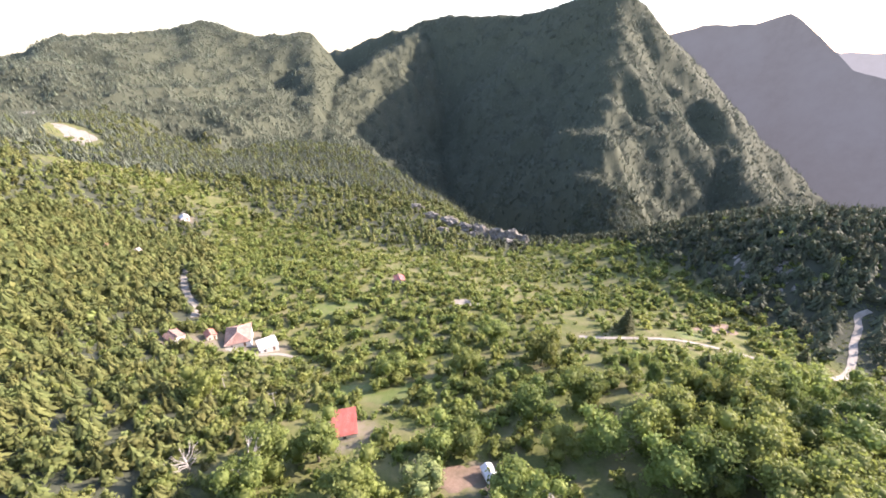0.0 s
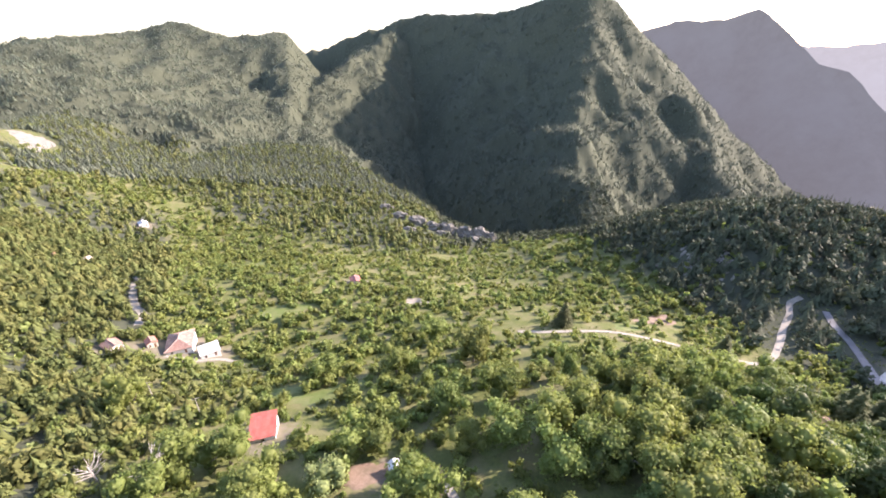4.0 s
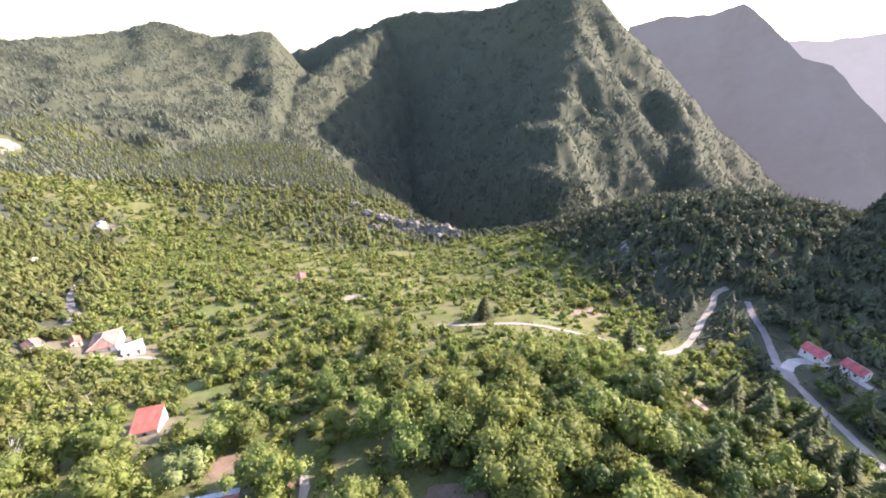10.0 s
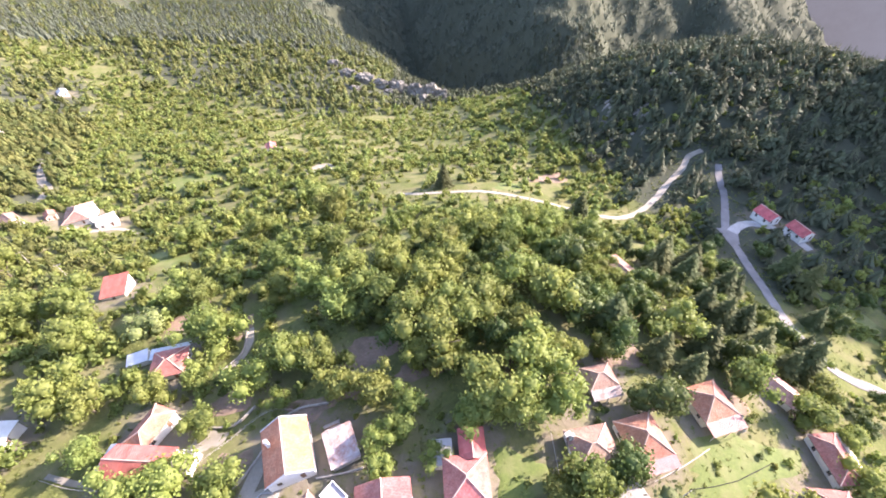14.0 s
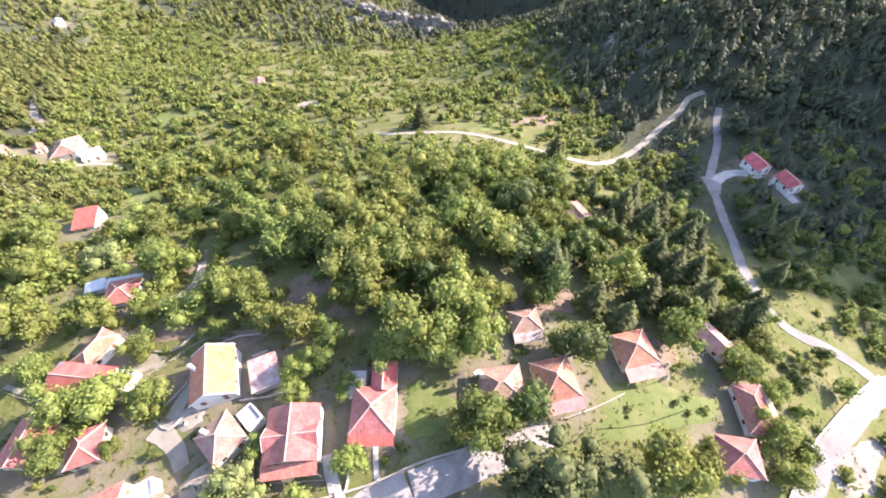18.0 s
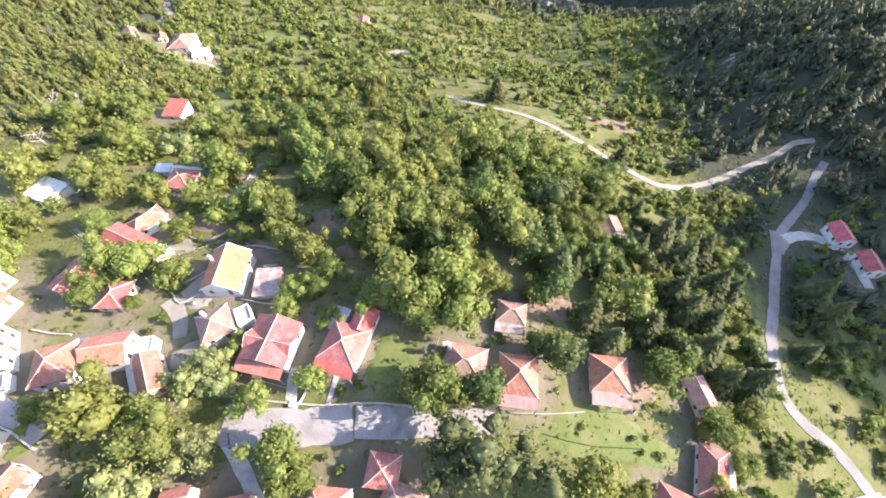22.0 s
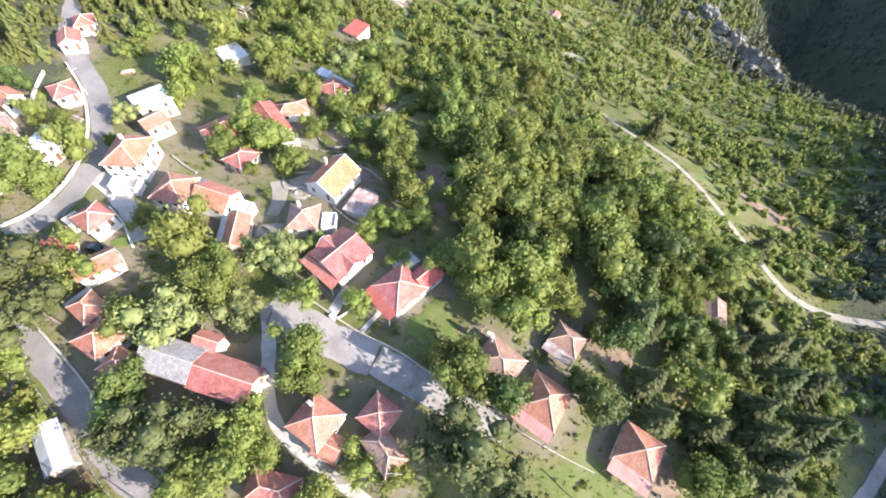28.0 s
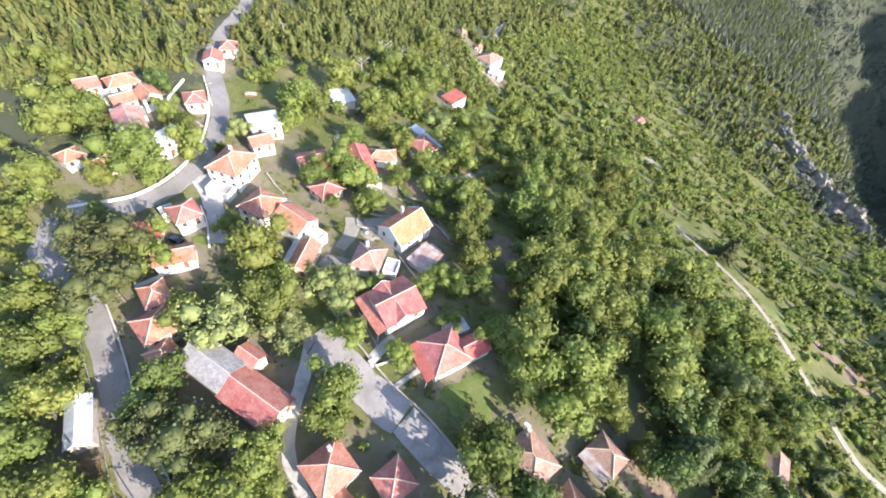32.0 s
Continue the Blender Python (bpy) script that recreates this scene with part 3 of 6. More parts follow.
UPPER = [(-110, 14), (-89, 3), (-68, -11), (-52, -19), (-37, -22), (-24, -23.5), (-9, -28), (2, -34), (10, -42), (14, -51), (14, -60), (13, -67)]
LOWER = [(17, -71), (25, -72), (31, -68.5), (38, -66.5), (47, -65.5), (55, -65), (63, -65), (71, -65), (79, -64), (86, -63), (95, -62), (108, -61), (125, -58), (150, -48), (172, -26), (186, -14), (196, -8), (209, -1), (222, 5), (245, 12)]
strip("road_upper", UPPER, (4.5, 5.2), ASPHALT, "pale worn asphalt village road curving downhill")
strip("road_lower", [(13, -66), (13.5, -70)] + LOWER, (5.0, 5.6), ASPHALT, "pale asphalt road with patched strips below the houses")
strip("road_hairpin", [(9, -63), (13, -66), (19, -71.5), (26, -72.5)], (5, 8), ASPHALT, "wide asphalt bend of the village road", lift=0.13)
strip("pavement_square", [(66, -26), (76, -23.5), (84, -21), (92, -17.5)], (8.5, 7.5), COBBLE, "grey stone paved village square", "paving")
strip("pavement_terrace", [(92.4, -17.4), (100, -15), (112, -11.6), (122, -7.6)], (6.6, 5.6), PAVED, "worn grey concrete terrace beyond the paved square", "paving")
strip("pavement_lane", [(9, -37), (14, -36.5), (20, -36.4), (28, -37), (33, -38.5)], (4.6, 4.0), CONCRETE, "pale concrete ramp between houses", "paving")
strip("pavement_yard", [(40, -2), (41, 3), (43, 8), (46, 14)], (3.5, 2.0), DUST, "dusty yard path beside the houses", "path")
strip("pavement_yard", [(37, -4), (42, -7), (46, -12)], (4.5, 3.0), DUST, "dusty yard path beside the houses", "path")
strip("pavement_alley", [(66, -27), (74, -32), (81, -37), (88, -40), (96, -39.5), (104, -38), (112, -36)], (3.0, 2.2), CONCRETE, "narrow concrete alley below the long roof", "path")
strip("road_valley", [(70, 134), (80, 130), (92, 128), (110, 126), (124, 121), (137, 115), (152, 108), (166, 104), (180, 110), (194, 121), (208, 134), (220, 144), (228, 153), (236, 155)], 3.0, DUST, "pale gravel track winding down the valley", clear=3.6)
strip("road_up", [(238, 142), (232, 131), (226, 117), (217, 102), (210, 90), (206, 76), (201, 58), (196, 42), (195, 32), (196, 24), (200, 19), (207, 16), (213, 12), (219, 6)], (3.0, 3.6), ASPHALT, "narrow pale road past the firs", clear=3.4)
strip("pavement_apron", [(211, 93), (210, 88), (208, 82)], (7.5, 4.0), ASPHALT, "wide pale apron where the drive leaves the road", lift=0.13)
strip("road_drive", [(212, 90), (219, 94), (226, 94), (231, 90), (235, 84), (237, 76)], (4.5, 3.2), CONCRETE, "concrete drive to two red-roofed houses", clear=3.0)
strip("track_hill", [(-178, 262), (-165, 233), (-144, 199), (-132, 186), (-126, 172)], 4.0, DUST, "stony pale track on the hillside", "track")
strip("track_church", [(-96, 143), (-84, 138), (-70, 140), (-58, 134)], (4.5, 1.4), DUST, "pale forecourt beside the chapel", "paving")
sweep("wall_parapet", UPPER[4:], 0.2, 0.75, WHITE, "whitewashed roadside parapet wall", offset=3.1)
sweep("wall_parapet", LOWER[12:19], 0.22, 0.7, WHITE, "whitewashed roadside parapet wall", offset=-3.2)
sweep("wall_parapet", LOWER[1:8], 0.2, 0.45, CONCRETE, "low concrete kerb wall along the road", offset=-3.0)
sweep("wall_terrace", [(60, -21), (70, -19.5), (84, -16.5), (94, -13), (104, -10.5), (118, -5.5)], 0.2, 0.55, MASONRY, "low rubble wall along the paved square")
sweep("wall_garden", [(124.5, -5.4), (131.3, -3.3), (136, -1.6), (141.2, 0.5)], 0.09, 0.25, CONCRETE, "thin pale garden kerb on the grass")
sweep("wall_garden", [(43, 14), (48, 17), (55, 17.5)], 0.18, 0.8, MASONRY, "rubble retaining wall of a yard")
sweep("wall_garden", [(36, -1), (40, 5), (44, 13)], 0.16, 0.6, MASONRY, "rubble retaining wall of a yard")


def patch(name, x, y, rx, ry, turn, mat, label, category="ground", lift=0.14):
    """An uneven plot of bare earth or mown grass on the slope."""
    verts, faces, n, rings = [], [], 28, 5
    q = radians(turn)
    wob = [1 + 0.22 * math.sin(3 * 2 * math.pi * k / n + x) + 0.12 * random.uniform(-1, 1) for k in range(n)]
    for r in range(rings + 1):
        for k in range(n):
            a, f = 2 * math.pi * k / n, r / rings
            px, py = rx * f * wob[k] * math.cos(a), ry * f * wob[k] * math.sin(a)
            wx, wy = x + px * math.cos(q) - py * math.sin(q), y + px * math.sin(q) + py * math.cos(q)
            verts.append((wx, wy, height(wx, wy) + (lift if r < rings else -0.25)))
    for r in range(rings):
        for k in range(n):
            faces.append((r * n + k, r * n + (k + 1) % n, (r + 1) * n + (k + 1) % n, (r + 1) * n + k))
    return tagged(new(name, mesh_from(name, verts, faces, [mat], smooth=True)), label, category, kind="structure")

# ---- houses ----
def roof_faces(w, l, e, rise, over, kind):
    """Roof planes over a w x l plan with eaves at e: lists of corner points, and the ridge lines."""
    x, y = w / 2 + over, l / 2 + over
    drop = over * rise / (min(w, l) / 2)
    a, b, c, d = (Vector((-x, -y, e - drop)), Vector((x, -y, e - drop)), Vector((x, y, e - drop)), Vector((-x, y, e - drop)))
    top = e + rise
    if kind == "hip":
        if l >= w:
            k = max(0.0, y - x)
            p, q = Vector((0, -k, top)), Vector((0, k, top))
            planes = [[a, b, p], [b, c, q, p] if k else [b, c, p], [c, d, q], [d, a, p, q] if k else [d, a, p]]
            lines = [(a, p), (b, p), (c, q), (d, q), (p, q)]
        else:
            k = max(0.0, x - y)
            p, q = Vector((-k, 0, top)), Vector((k, 0, top))
            planes = [[d, a, p], [a, b, q, p], [b, c, q], [c, d, p, q]]
            lines = [(a, p), (d, p), (b, q), (c, q), (p, q)]
    elif kind == "gable":
        if l >= w:
            p, q = Vector((0, -y, top)), Vector((0, y, top))
            planes, lines = [[d, a, p, q], [b, c, q, p]], [(p, q)]
        else:
            p, q = Vector((-x, 0, top)), Vector((x, 0, top))
            planes, lines = [[a, b, q, p], [c, d, p, q]], [(p, q)]
    elif kind == "shed":
        a, b = a + Vector((0, 0, drop)), b + Vector((0, 0, drop))
        c, d = c + Vector((0, 0, rise + drop)), d + Vector((0, 0, rise + drop))
        planes, lines = [[a, b, c, d]], []
    else:
        planes, lines = [[a, b, c, d]], []
    return planes, lines


def roof_part(planes, mat, parent, thick=0.14, name="roof", label=""):
    """Each plane is a slab of its own with tile courses along its slope."""
    made = None
    for pts in planes:
        n = (pts[1] - pts[0]).cross(pts[2] - pts[1]).normalized()
        if n.z < 0:
            pts, n = pts[::-1], -n
        low = [p - Vector((0, 0, thick)) for p in pts]
        m = len(pts)
        verts = pts + low
        faces = [tuple(range(m)), tuple(range(2 * m - 1, m - 1, -1))] + [(k + m, (k + 1) % m + m, (k + 1) % m, k) for k in range(m)]
        me = mesh_from(name, verts, faces, [mat])
        uv = me.uv_layers.new(name="UVMap")
        along = Vector((-n.y, n.x, 0))
        along = along.normalized() if along.length > 1e-4 else Vector((1, 0, 0))
        up = n.cross(along)
        for poly in me.polygons:
            for li in poly.loop_indices:
                co = me.vertices[me.loops[li].vertex_index].co
                uv.data[li].uv = (co.dot(along), co.dot(up))
        ob = new("roof_plane" if len(planes) > 1 else name, me)
        ob.parent = parent
        tagged(ob, label=label)
        made = ob
    return made


def ridge_caps(lines, mat, parent, r=0.14):
    for a, b in lines:
        if (b - a).length > 0.4:
            v, f = tube([a + Vector((0, 0, 0.02)), b + Vector((0, 0, 0.02))], [r, r], 6)
            piece("ridge_cap", v, f, mat, parent)


def window_part(parent, x, y, z, w, h, turn, frame_mat=None, kind="window"):
    """A window or door set on a wall whose outward way is turn degrees from -y."""
    base = new(kind, box_to_mesh(-w / 2, w / 2, -0.05, 0.03, 0, h, frame_mat or WOOD))
    base.parent = parent
    base.matrix_basis = pose(x, y, z, 0, 0, turn)
    if kind == "window":
        for s in (-1, 1):
            pane = new("pane", box_to_mesh(s * w / 4 - w / 4 + 0.06, s * w / 4 + w / 4 - 0.06, -0.065, -0.04, 0.07, h - 0.07, GLASS))
            pane.parent = base
        sill = new("sill", box_to_mesh(-w / 2 - 0.08, w / 2 + 0.08, -0.14, 0.0, -0.08, 0.0, CONCRETE))
        sill.parent = base
    return base


MESH_CACHE = {}
HOMES = []


def box_to_mesh(x0, x1, y0, y1, z0, z1, mat):
    key = tuple(round(v, 2) for v in (x0, x1, y0, y1, z0, z1)) + (mat.name,)
    if key not in MESH_CACHE:
        v = [(x, y, z) for z in (z0, z1) for x, y in ((x0, y0), (x1, y0), (x1, y1), (x0, y1))]
        f = [(3, 2, 1, 0), (4, 5, 6, 7), (0, 1, 5, 4), (1, 2, 6, 5), (2, 3, 7, 6), (3, 0, 4, 7)]
        MESH_CACHE[key] = mesh_from("panel", v, f, [mat])
    return MESH_CACHE[key]


def house(x, y, turn, w, l, eave, label, roof="hip", cover=TERRACOTTA, wall=WHITE, rise=None, over=0.35, windows=(2, 2, 2, 2), chimney=None, caps=MORTAR, porch=None, name="house", category="house", group="village houses", dormers=(), door=0, verge=False, storeys=None):
    """A village house: rendered walls, tiled roof, windows on each side (south, east, north, west)."""
    w0, l0 = w - 2 * over, l - 2 * over
    zs = [height(x + math.cos(radians(turn)) * a * w0 / 2 - math.sin(radians(turn)) * b * l0 / 2, y + math.sin(radians(turn)) * a * w0 / 2 + math.cos(radians(turn)) * b * l0 / 2) for a in (-1, 1) for b in (-1, 1)]
    base, low = sum(zs) / 4, min(zs)
    root = thing(name, x, y, base, turn, label, category, group)
    rise = rise if rise is not None else 0.24 * min(w, l)
    planes, lines = roof_faces(w0, l0, eave, rise, over, roof)
    foot = low - base - 0.6
    X, Y = w0 / 2, l0 / 2
    # walls, closed up to the gables
    if roof == "gable":
        if l0 >= w0:
            ring = [(-X, -Y, foot), (X, -Y, foot), (X, -Y, eave), (0, -Y, eave + rise - 0.1), (-X, -Y, eave)]
            n = 5
            verts = ring + [(a, Y, c) for a, b, c in ring]
        else:
            ring = [(-X, Y, foot), (-X, -Y, foot), (-X, -Y, eave), (-X, 0, eave + rise - 0.1), (-X, Y, eave)]
            n = 5
            verts = ring + [(X, b, c) for a, b, c in ring]
        faces = [tuple(range(n)), tuple(range(2 * n - 1, n - 1, -1))] + [(k + n, (k + 1) % n + n, (k + 1) % n, k) for k in range(n)]
        piece("wall", verts, faces, wall, root)
    else:
        top = eave - 0.02
        tops = (eave + rise * over / l - 0.16, eave + rise * (1 - over / l) - 0.16) if roof == "shed" else (top, top)
        verts = [(-X, -Y, foot), (X, -Y, foot), (X, Y, foot), (-X, Y, foot), (-X, -Y, tops[0]), (X, -Y, tops[0]), (X, Y, tops[1]), (-X, Y, tops[1])]
        piece("wall", verts, [(3, 2, 1, 0), (4, 5, 6, 7), (0, 1, 5, 4), (1, 2, 6, 5), (2, 3, 7, 6), (3, 0, 4, 7)], wall, root)
    roof_part(planes, cover, root)
    if roof in ("hip", "gable") and caps:
        ridge_caps(lines, caps, root)
    # a fascia under the eaves
    if roof in ("hip", "flat"):
        drop = over * rise / (min(w0, l0) / 2) if roof == "hip" else 0.0
        z1 = eave - drop - 0.15
        for k, (x0, x1, y0, y1) in enumerate(((-w / 2, w / 2, -l / 2, -l / 2 + 0.08), (-w / 2, w / 2, l / 2 - 0.08, l / 2), (-w / 2, -w / 2 + 0.08, -l / 2 + 0.08, l / 2 - 0.08), (w / 2 - 0.08, w / 2, -l / 2 + 0.08, l / 2 - 0.08))):
            fascia = new("fascia", box_to_mesh(x0, x1, y0, y1, z1 - 0.1, z1 + 0.02, GREYWOOD if roof == "hip" else CONCRETE))
            fascia.parent = root
    if roof == "gable" and verge:
        for line in planes:
            low = sorted(line, key=lambda p: p.z)
            for a in low[:2]:
                b = min(low[2:], key=lambda p: (p - a).length)
                v, f = tube([a + Vector((0, 0, 0.0)), b], [0.13, 0.13], 4)
                piece("verge_board", v, f, WHITE, root, "white verge board")
    levels = storeys or (2 if eave > 4.9 else 1)
    for side, count in enumerate(windows):
        wide = w0 if side in (0, 2) else l0
        for lv in range(levels):
            sill_z = eave - 1.9 - 2.7 * lv
            if sill_z < 0.1 and lv:
                continue
            for k in range(count):
                o = (k + 0.5) / count * wide - wide / 2
                if side == 0:
                    px, py, tn = o, -Y, 0
                elif side == 1:
                    px, py, tn = X, o, 90
                elif side == 2:
                    px, py, tn = o, Y, 180
                else:
                    px, py, tn = -X, o, 270
                if lv == levels - 1 and k == count // 2 and side == door and count > 1:
                    window_part(root, px, py, max(eave - 2.7 * levels - 0.0, 0.0), 0.95, 2.05, tn, WOOD, "door")
                else:
                    window_part(root, px, py, max(sill_z, 0.6), 0.95, 1.2, tn)
    if chimney:
        cx, cy = chimney
        h = eave + rise + 0.5
        box("chimney", cx - 0.32, cx + 0.32, cy - 0.32, cy + 0.32, eave - 0.2, h, WHITE, root, "whitewashed chimney", 0.03)
        box("chimney_cap", cx - 0.4, cx + 0.4, cy - 0.4, cy + 0.4, h + 0.12, h + 0.2, CONCRETE, root)
        for a in (-0.25, 0.25):
            box("cap_leg", cx + a - 0.06, cx + a + 0.06, cy - 0.06, cy + 0.06, h, h + 0.12, CONCRETE, root)
    for gx_, gy_, gw, gd, facing in dormers:
        # a small gabled front that cuts into the main roof
        cross_gable(root, gx_, gy_, gw, gd, facing, eave, cover, wall, rise)
    if porch:
        side, deep, mat = porch
        dz = 0.75
        if side == 0:
            pts = [Vector((-w / 2, -l / 2 - deep, eave - dz)), Vector((w / 2, -l / 2 - deep, eave - dz)), Vector((w / 2, -l / 2 + 0.05, eave - 0.12)), Vector((-w / 2, -l / 2 + 0.05, eave - 0.12))]
            legs = [(-w / 2 + 0.2, -l / 2 - deep + 0.2), (0, -l / 2 - deep + 0.2), (w / 2 - 0.2, -l / 2 - deep + 0.2)]
        elif side == 1:
            pts = [Vector((w / 2 + deep, -l / 2, eave - dz)), Vector((w / 2 + deep, l / 2, eave - dz)), Vector((w / 2 - 0.05, l / 2, eave - 0.12)), Vector((w / 2 - 0.05, -l / 2, eave - 0.12))]
            legs = [(w / 2 + deep - 0.2, -l / 2 + 0.2), (w / 2 + deep - 0.2, 0), (w / 2 + deep - 0.2, l / 2 - 0.2)]
        elif side == 2:
            pts = [Vector((w / 2, l / 2 + deep, eave - dz)), Vector((-w / 2, l / 2 + deep, eave - dz)), Vector((-w / 2, l / 2 - 0.05, eave - 0.12)), Vector((w / 2, l / 2 - 0.05, eave - 0.12))]
            legs = [(-w / 2 + 0.2, l / 2 + deep - 0.2), (w / 2 - 0.2, l / 2 + deep - 0.2)]
        else:
            pts = [Vector((-w / 2 - deep, l / 2, eave - dz)), Vector((-w / 2 - deep, -l / 2, eave - dz)), Vector((-w / 2 + 0.05, -l / 2, eave - 0.12)), Vector((-w / 2 + 0.05, l / 2, eave - 0.12))]
            legs = [(-w / 2 - deep + 0.2, -l / 2 + 0.2), (-w / 2 - deep + 0.2, l / 2 - 0.2)]
        roof_part([pts], mat, root, 0.08, "porch_roof")
        for a, b in legs:
            box("post", a - 0.07, a + 0.07, b - 0.07, b + 0.07, foot, eave - dz - 0.02, GREYWOOD, root)
    KEEP_CLEAR.append((x, y, 0.5 * math.hypot(w, l) + 0.3))
    HOMES.append((x, y, 0.5 * math.hypot(w, l)))
    return root


def cross_gable(root, gx_, gy_, gw, gd, facing, eave, cover, wall, rise):
    """A gabled bay: facing 0 looks along -y, 1 along +x, 2 along +y, 3 along -x."""
    turn = Matrix.Rotation(radians(90 * facing), 3, "Z")
    at = Vector((gx_, gy_, 0))

    def put(a, b, c):
        return turn @ Vector((a, b, c)) + at

    h, o = min(0.42 * gw, rise * 0.92), 0.2
    left = [put(-gw / 2 - o, -o, eave - 0.1), put(0, -o, eave + h), put(0, gd, eave + h), put(-gw / 2 - o, gd, eave - 0.1)]
    right = [put(gw / 2 + o, -o, eave - 0.1), put(gw / 2 + o, gd, eave - 0.1), put(0, gd, eave + h), put(0, -o, eave + h)]
    roof_part([left, right], cover, root)
    ring = [put(-gw / 2, 0, 0), put(gw / 2, 0, 0), put(gw / 2, 0, eave), put(0, 0, eave + h - 0.12), put(-gw / 2, 0, eave)]
    back = [put(-gw / 2, gd, 0), put(gw / 2, gd, 0), put(gw / 2, gd, eave), put(0, gd, eave + h - 0.12), put(-gw / 2, gd, eave)]
    faces = [tuple(range(5)), (9, 8, 7, 6, 5)] + [(k + 5, (k + 1) % 5 + 5, (k + 1) % 5, k) for k in range(5)]
    piece("bay", ring + back, faces, wall, root)
    v, f = tube([put(0, -o, eave + h + 0.02), put(0, gd, eave + h + 0.02)], [0.12, 0.12], 6)
    piece("ridge_cap", v, f, MORTAR, root)
    for s in (-1, 1):
        v, f = tube([put(s * (gw / 2 + o), -o - 0.03, eave - 0.14), put(0, -o - 0.03, eave + h - 0.02)], [0.1, 0.1], 4)
        piece("verge_board", v, f, WHITE, root, "white verge board")


house(48.5, 6.1, 16, 9.8, 12.0, 4.4, "white house with an ochre-tiled gable roof beside a dusty yard", "gable", OCHRE, WHITE, rise=3.2, chimney=(-3.0, 1.5), door=0, verge=True)
house(68.7, -7.4, 4, 11.0, 11.0, 3.8, "red-tiled house with white-edged gables behind the paved square", "gable", REDTILE, WHITE, rise=2.2, porch=(0, 2.4, REDTILE), dormers=((5.3, -0.6, 4.2, 4.6, 1), (-5.3, -0.6, 4.2, 4.6, 3)))
house(84.8, -3.4, -2, 9.2, 9.6, 3.8, "red pyramid-roofed house on a lawn beside the square", "hip", REDTILE, WHITE, rise=2.6, porch=(0, 2.2, REDSHEET))
house(86.8, 3.4, -2, 5.6, 6.6, 3.4, "small red-tiled lean-to wing behind the pyramid-roofed house", "gable", REDSHEET, WHITE, rise=1.3, windows=(0, 1, 1, 1))
house(112.0, 0.8, 4, 9.6, 8.6, 3.8, "grey-brown tiled hip-roofed house shaded by trees", "hip", OLDTILE, WHITE, rise=2.0, chimney=(-4.0, 2.2))
house(124.2, 2.2, 9, 9.0, 9.6, 4.0, "terracotta hip-roofed house with a pink sheet porch", "hip", TERRACOTTA, WHITE, rise=2.8, porch=(0, 2.4, PINKSHEET))
house(145.4, 10.0, 9, 9.0, 9.0, 4.0, "terracotta hip-roofed house with a pink sheet porch by the meadow", "hip", TERRACOTTA, CREAM, rise=2.6, porch=(0, 3.0, PINKSHEET))
house(119.8, 16.8, 6, 7.4, 6.2, 3.0, "small brown hip-roofed cottage under big trees", "hip", OLDTILE, MASONRY, rise=1.7, porch=(0, 2.2, RUST))
house(169.8, 13.8, 26, 5.6, 9.2, 3.0, "low pink-roofed cottage among shrubs on the slope", "gable", PINKSHEET, CREAM, rise=1.0)
house(171.4, -3.4, -4, 6.6, 11.4, 3.6, "narrow red-tiled house with a pale terrace roof", "hip", REDTILE, WHITE, rise=1.5, porch=(1, 1.6, CREAM))
house(162.4, -13.4, 79, 8.2, 8.6, 3.6, "dark red hip-roofed house below the meadow", "hip", REDTILE, WHITE, rise=2.2)
house(17.2, 7.2, -9, 14.0, 7.4, 3.8, "long red sheet-roofed house with a grey end terrace", "gable", REDSHEET, WHITE, rise=1.6, porch=(3, 1.8, ZINC))
house(15.5, 15.6, 66, 9.6, 6.0, 3.6, "old terracotta hip-roofed house behind leafy trees", "hip", TERRACOTTA, WHITE, rise=1.6)
house(11.1, 34.4, 9, 9.0, 8.4, 2.9, "red-roofed cottage edged with pale grey sheets", "hip", REDTILE, WHITE, rise=1.5, porch=(2, 1.8, ZINC))
house(14.2, -6.4, -3, 8.8, 9.6, 3.8, "pink-red tiled house with a white gable end", "gable", REDTILE, WHITE, rise=1.8)
house(25.8, -7.4, 16, 6.8, 7.6, 3.0, "small red-tiled house with a grey slatted side", "hip", REDTILE, CREAM, rise=1.5, porch=(3, 1.4, RUST))
house(11.6, -28.2, 134, 10.8, 9.2, 5.8, "large white two-storey house with an orange hip roof by the road", "hip", TERRACOTTA, WHITE, rise=2.4, windows=(3, 3, 3, 3), chimney=(2.0, 1.2))
house(28.0, -25.6, 124, 9.0, 8.6, 5.0, "terracotta-roofed white house in a tight row", "hip", TERRACOTTA, WHITE, rise=2.2)
house(36.0, -19.8, 116, 7.6, 9.6, 4.8, "terracotta-roofed white house with a grey corner terrace", "gable", TERRACOTTA, WHITE, rise=2.0, porch=(2, 2.2, ZINC))
house(46.9, -21.5, 48, 5.6, 9.6, 3.4, "orange gable-roofed cottage with a grey lean-to", "gable", TERRACOTTA, CREAM, rise=1.6, porch=(3, 1.6, ZINC))
house(54.2, -7.4, 46, 7.6, 8.0, 3.8, "pale brown tiled house with a grey sheet wing", "hip", OLDTILE, WHITE, rise=2.0, chimney=(-1.2, 2.4))
house(-5.7, -14.8, 88, 9.4, 8.0, 5.0, "white house with a flat pale green roof", "flat", GREENFLAT, WHITE, rise=0.0)
house(2.6, -18.4, 94, 6.6, 6.2, 4.2, "white house with a small orange gable roof", "gable", TERRACOTTA, WHITE, rise=1.4)
house(24.1, -43.0, 101, 6.6, 7.0, 4.4, "red-tiled white house above the concrete ramp", "hip", REDTILE, WHITE, rise=1.7)
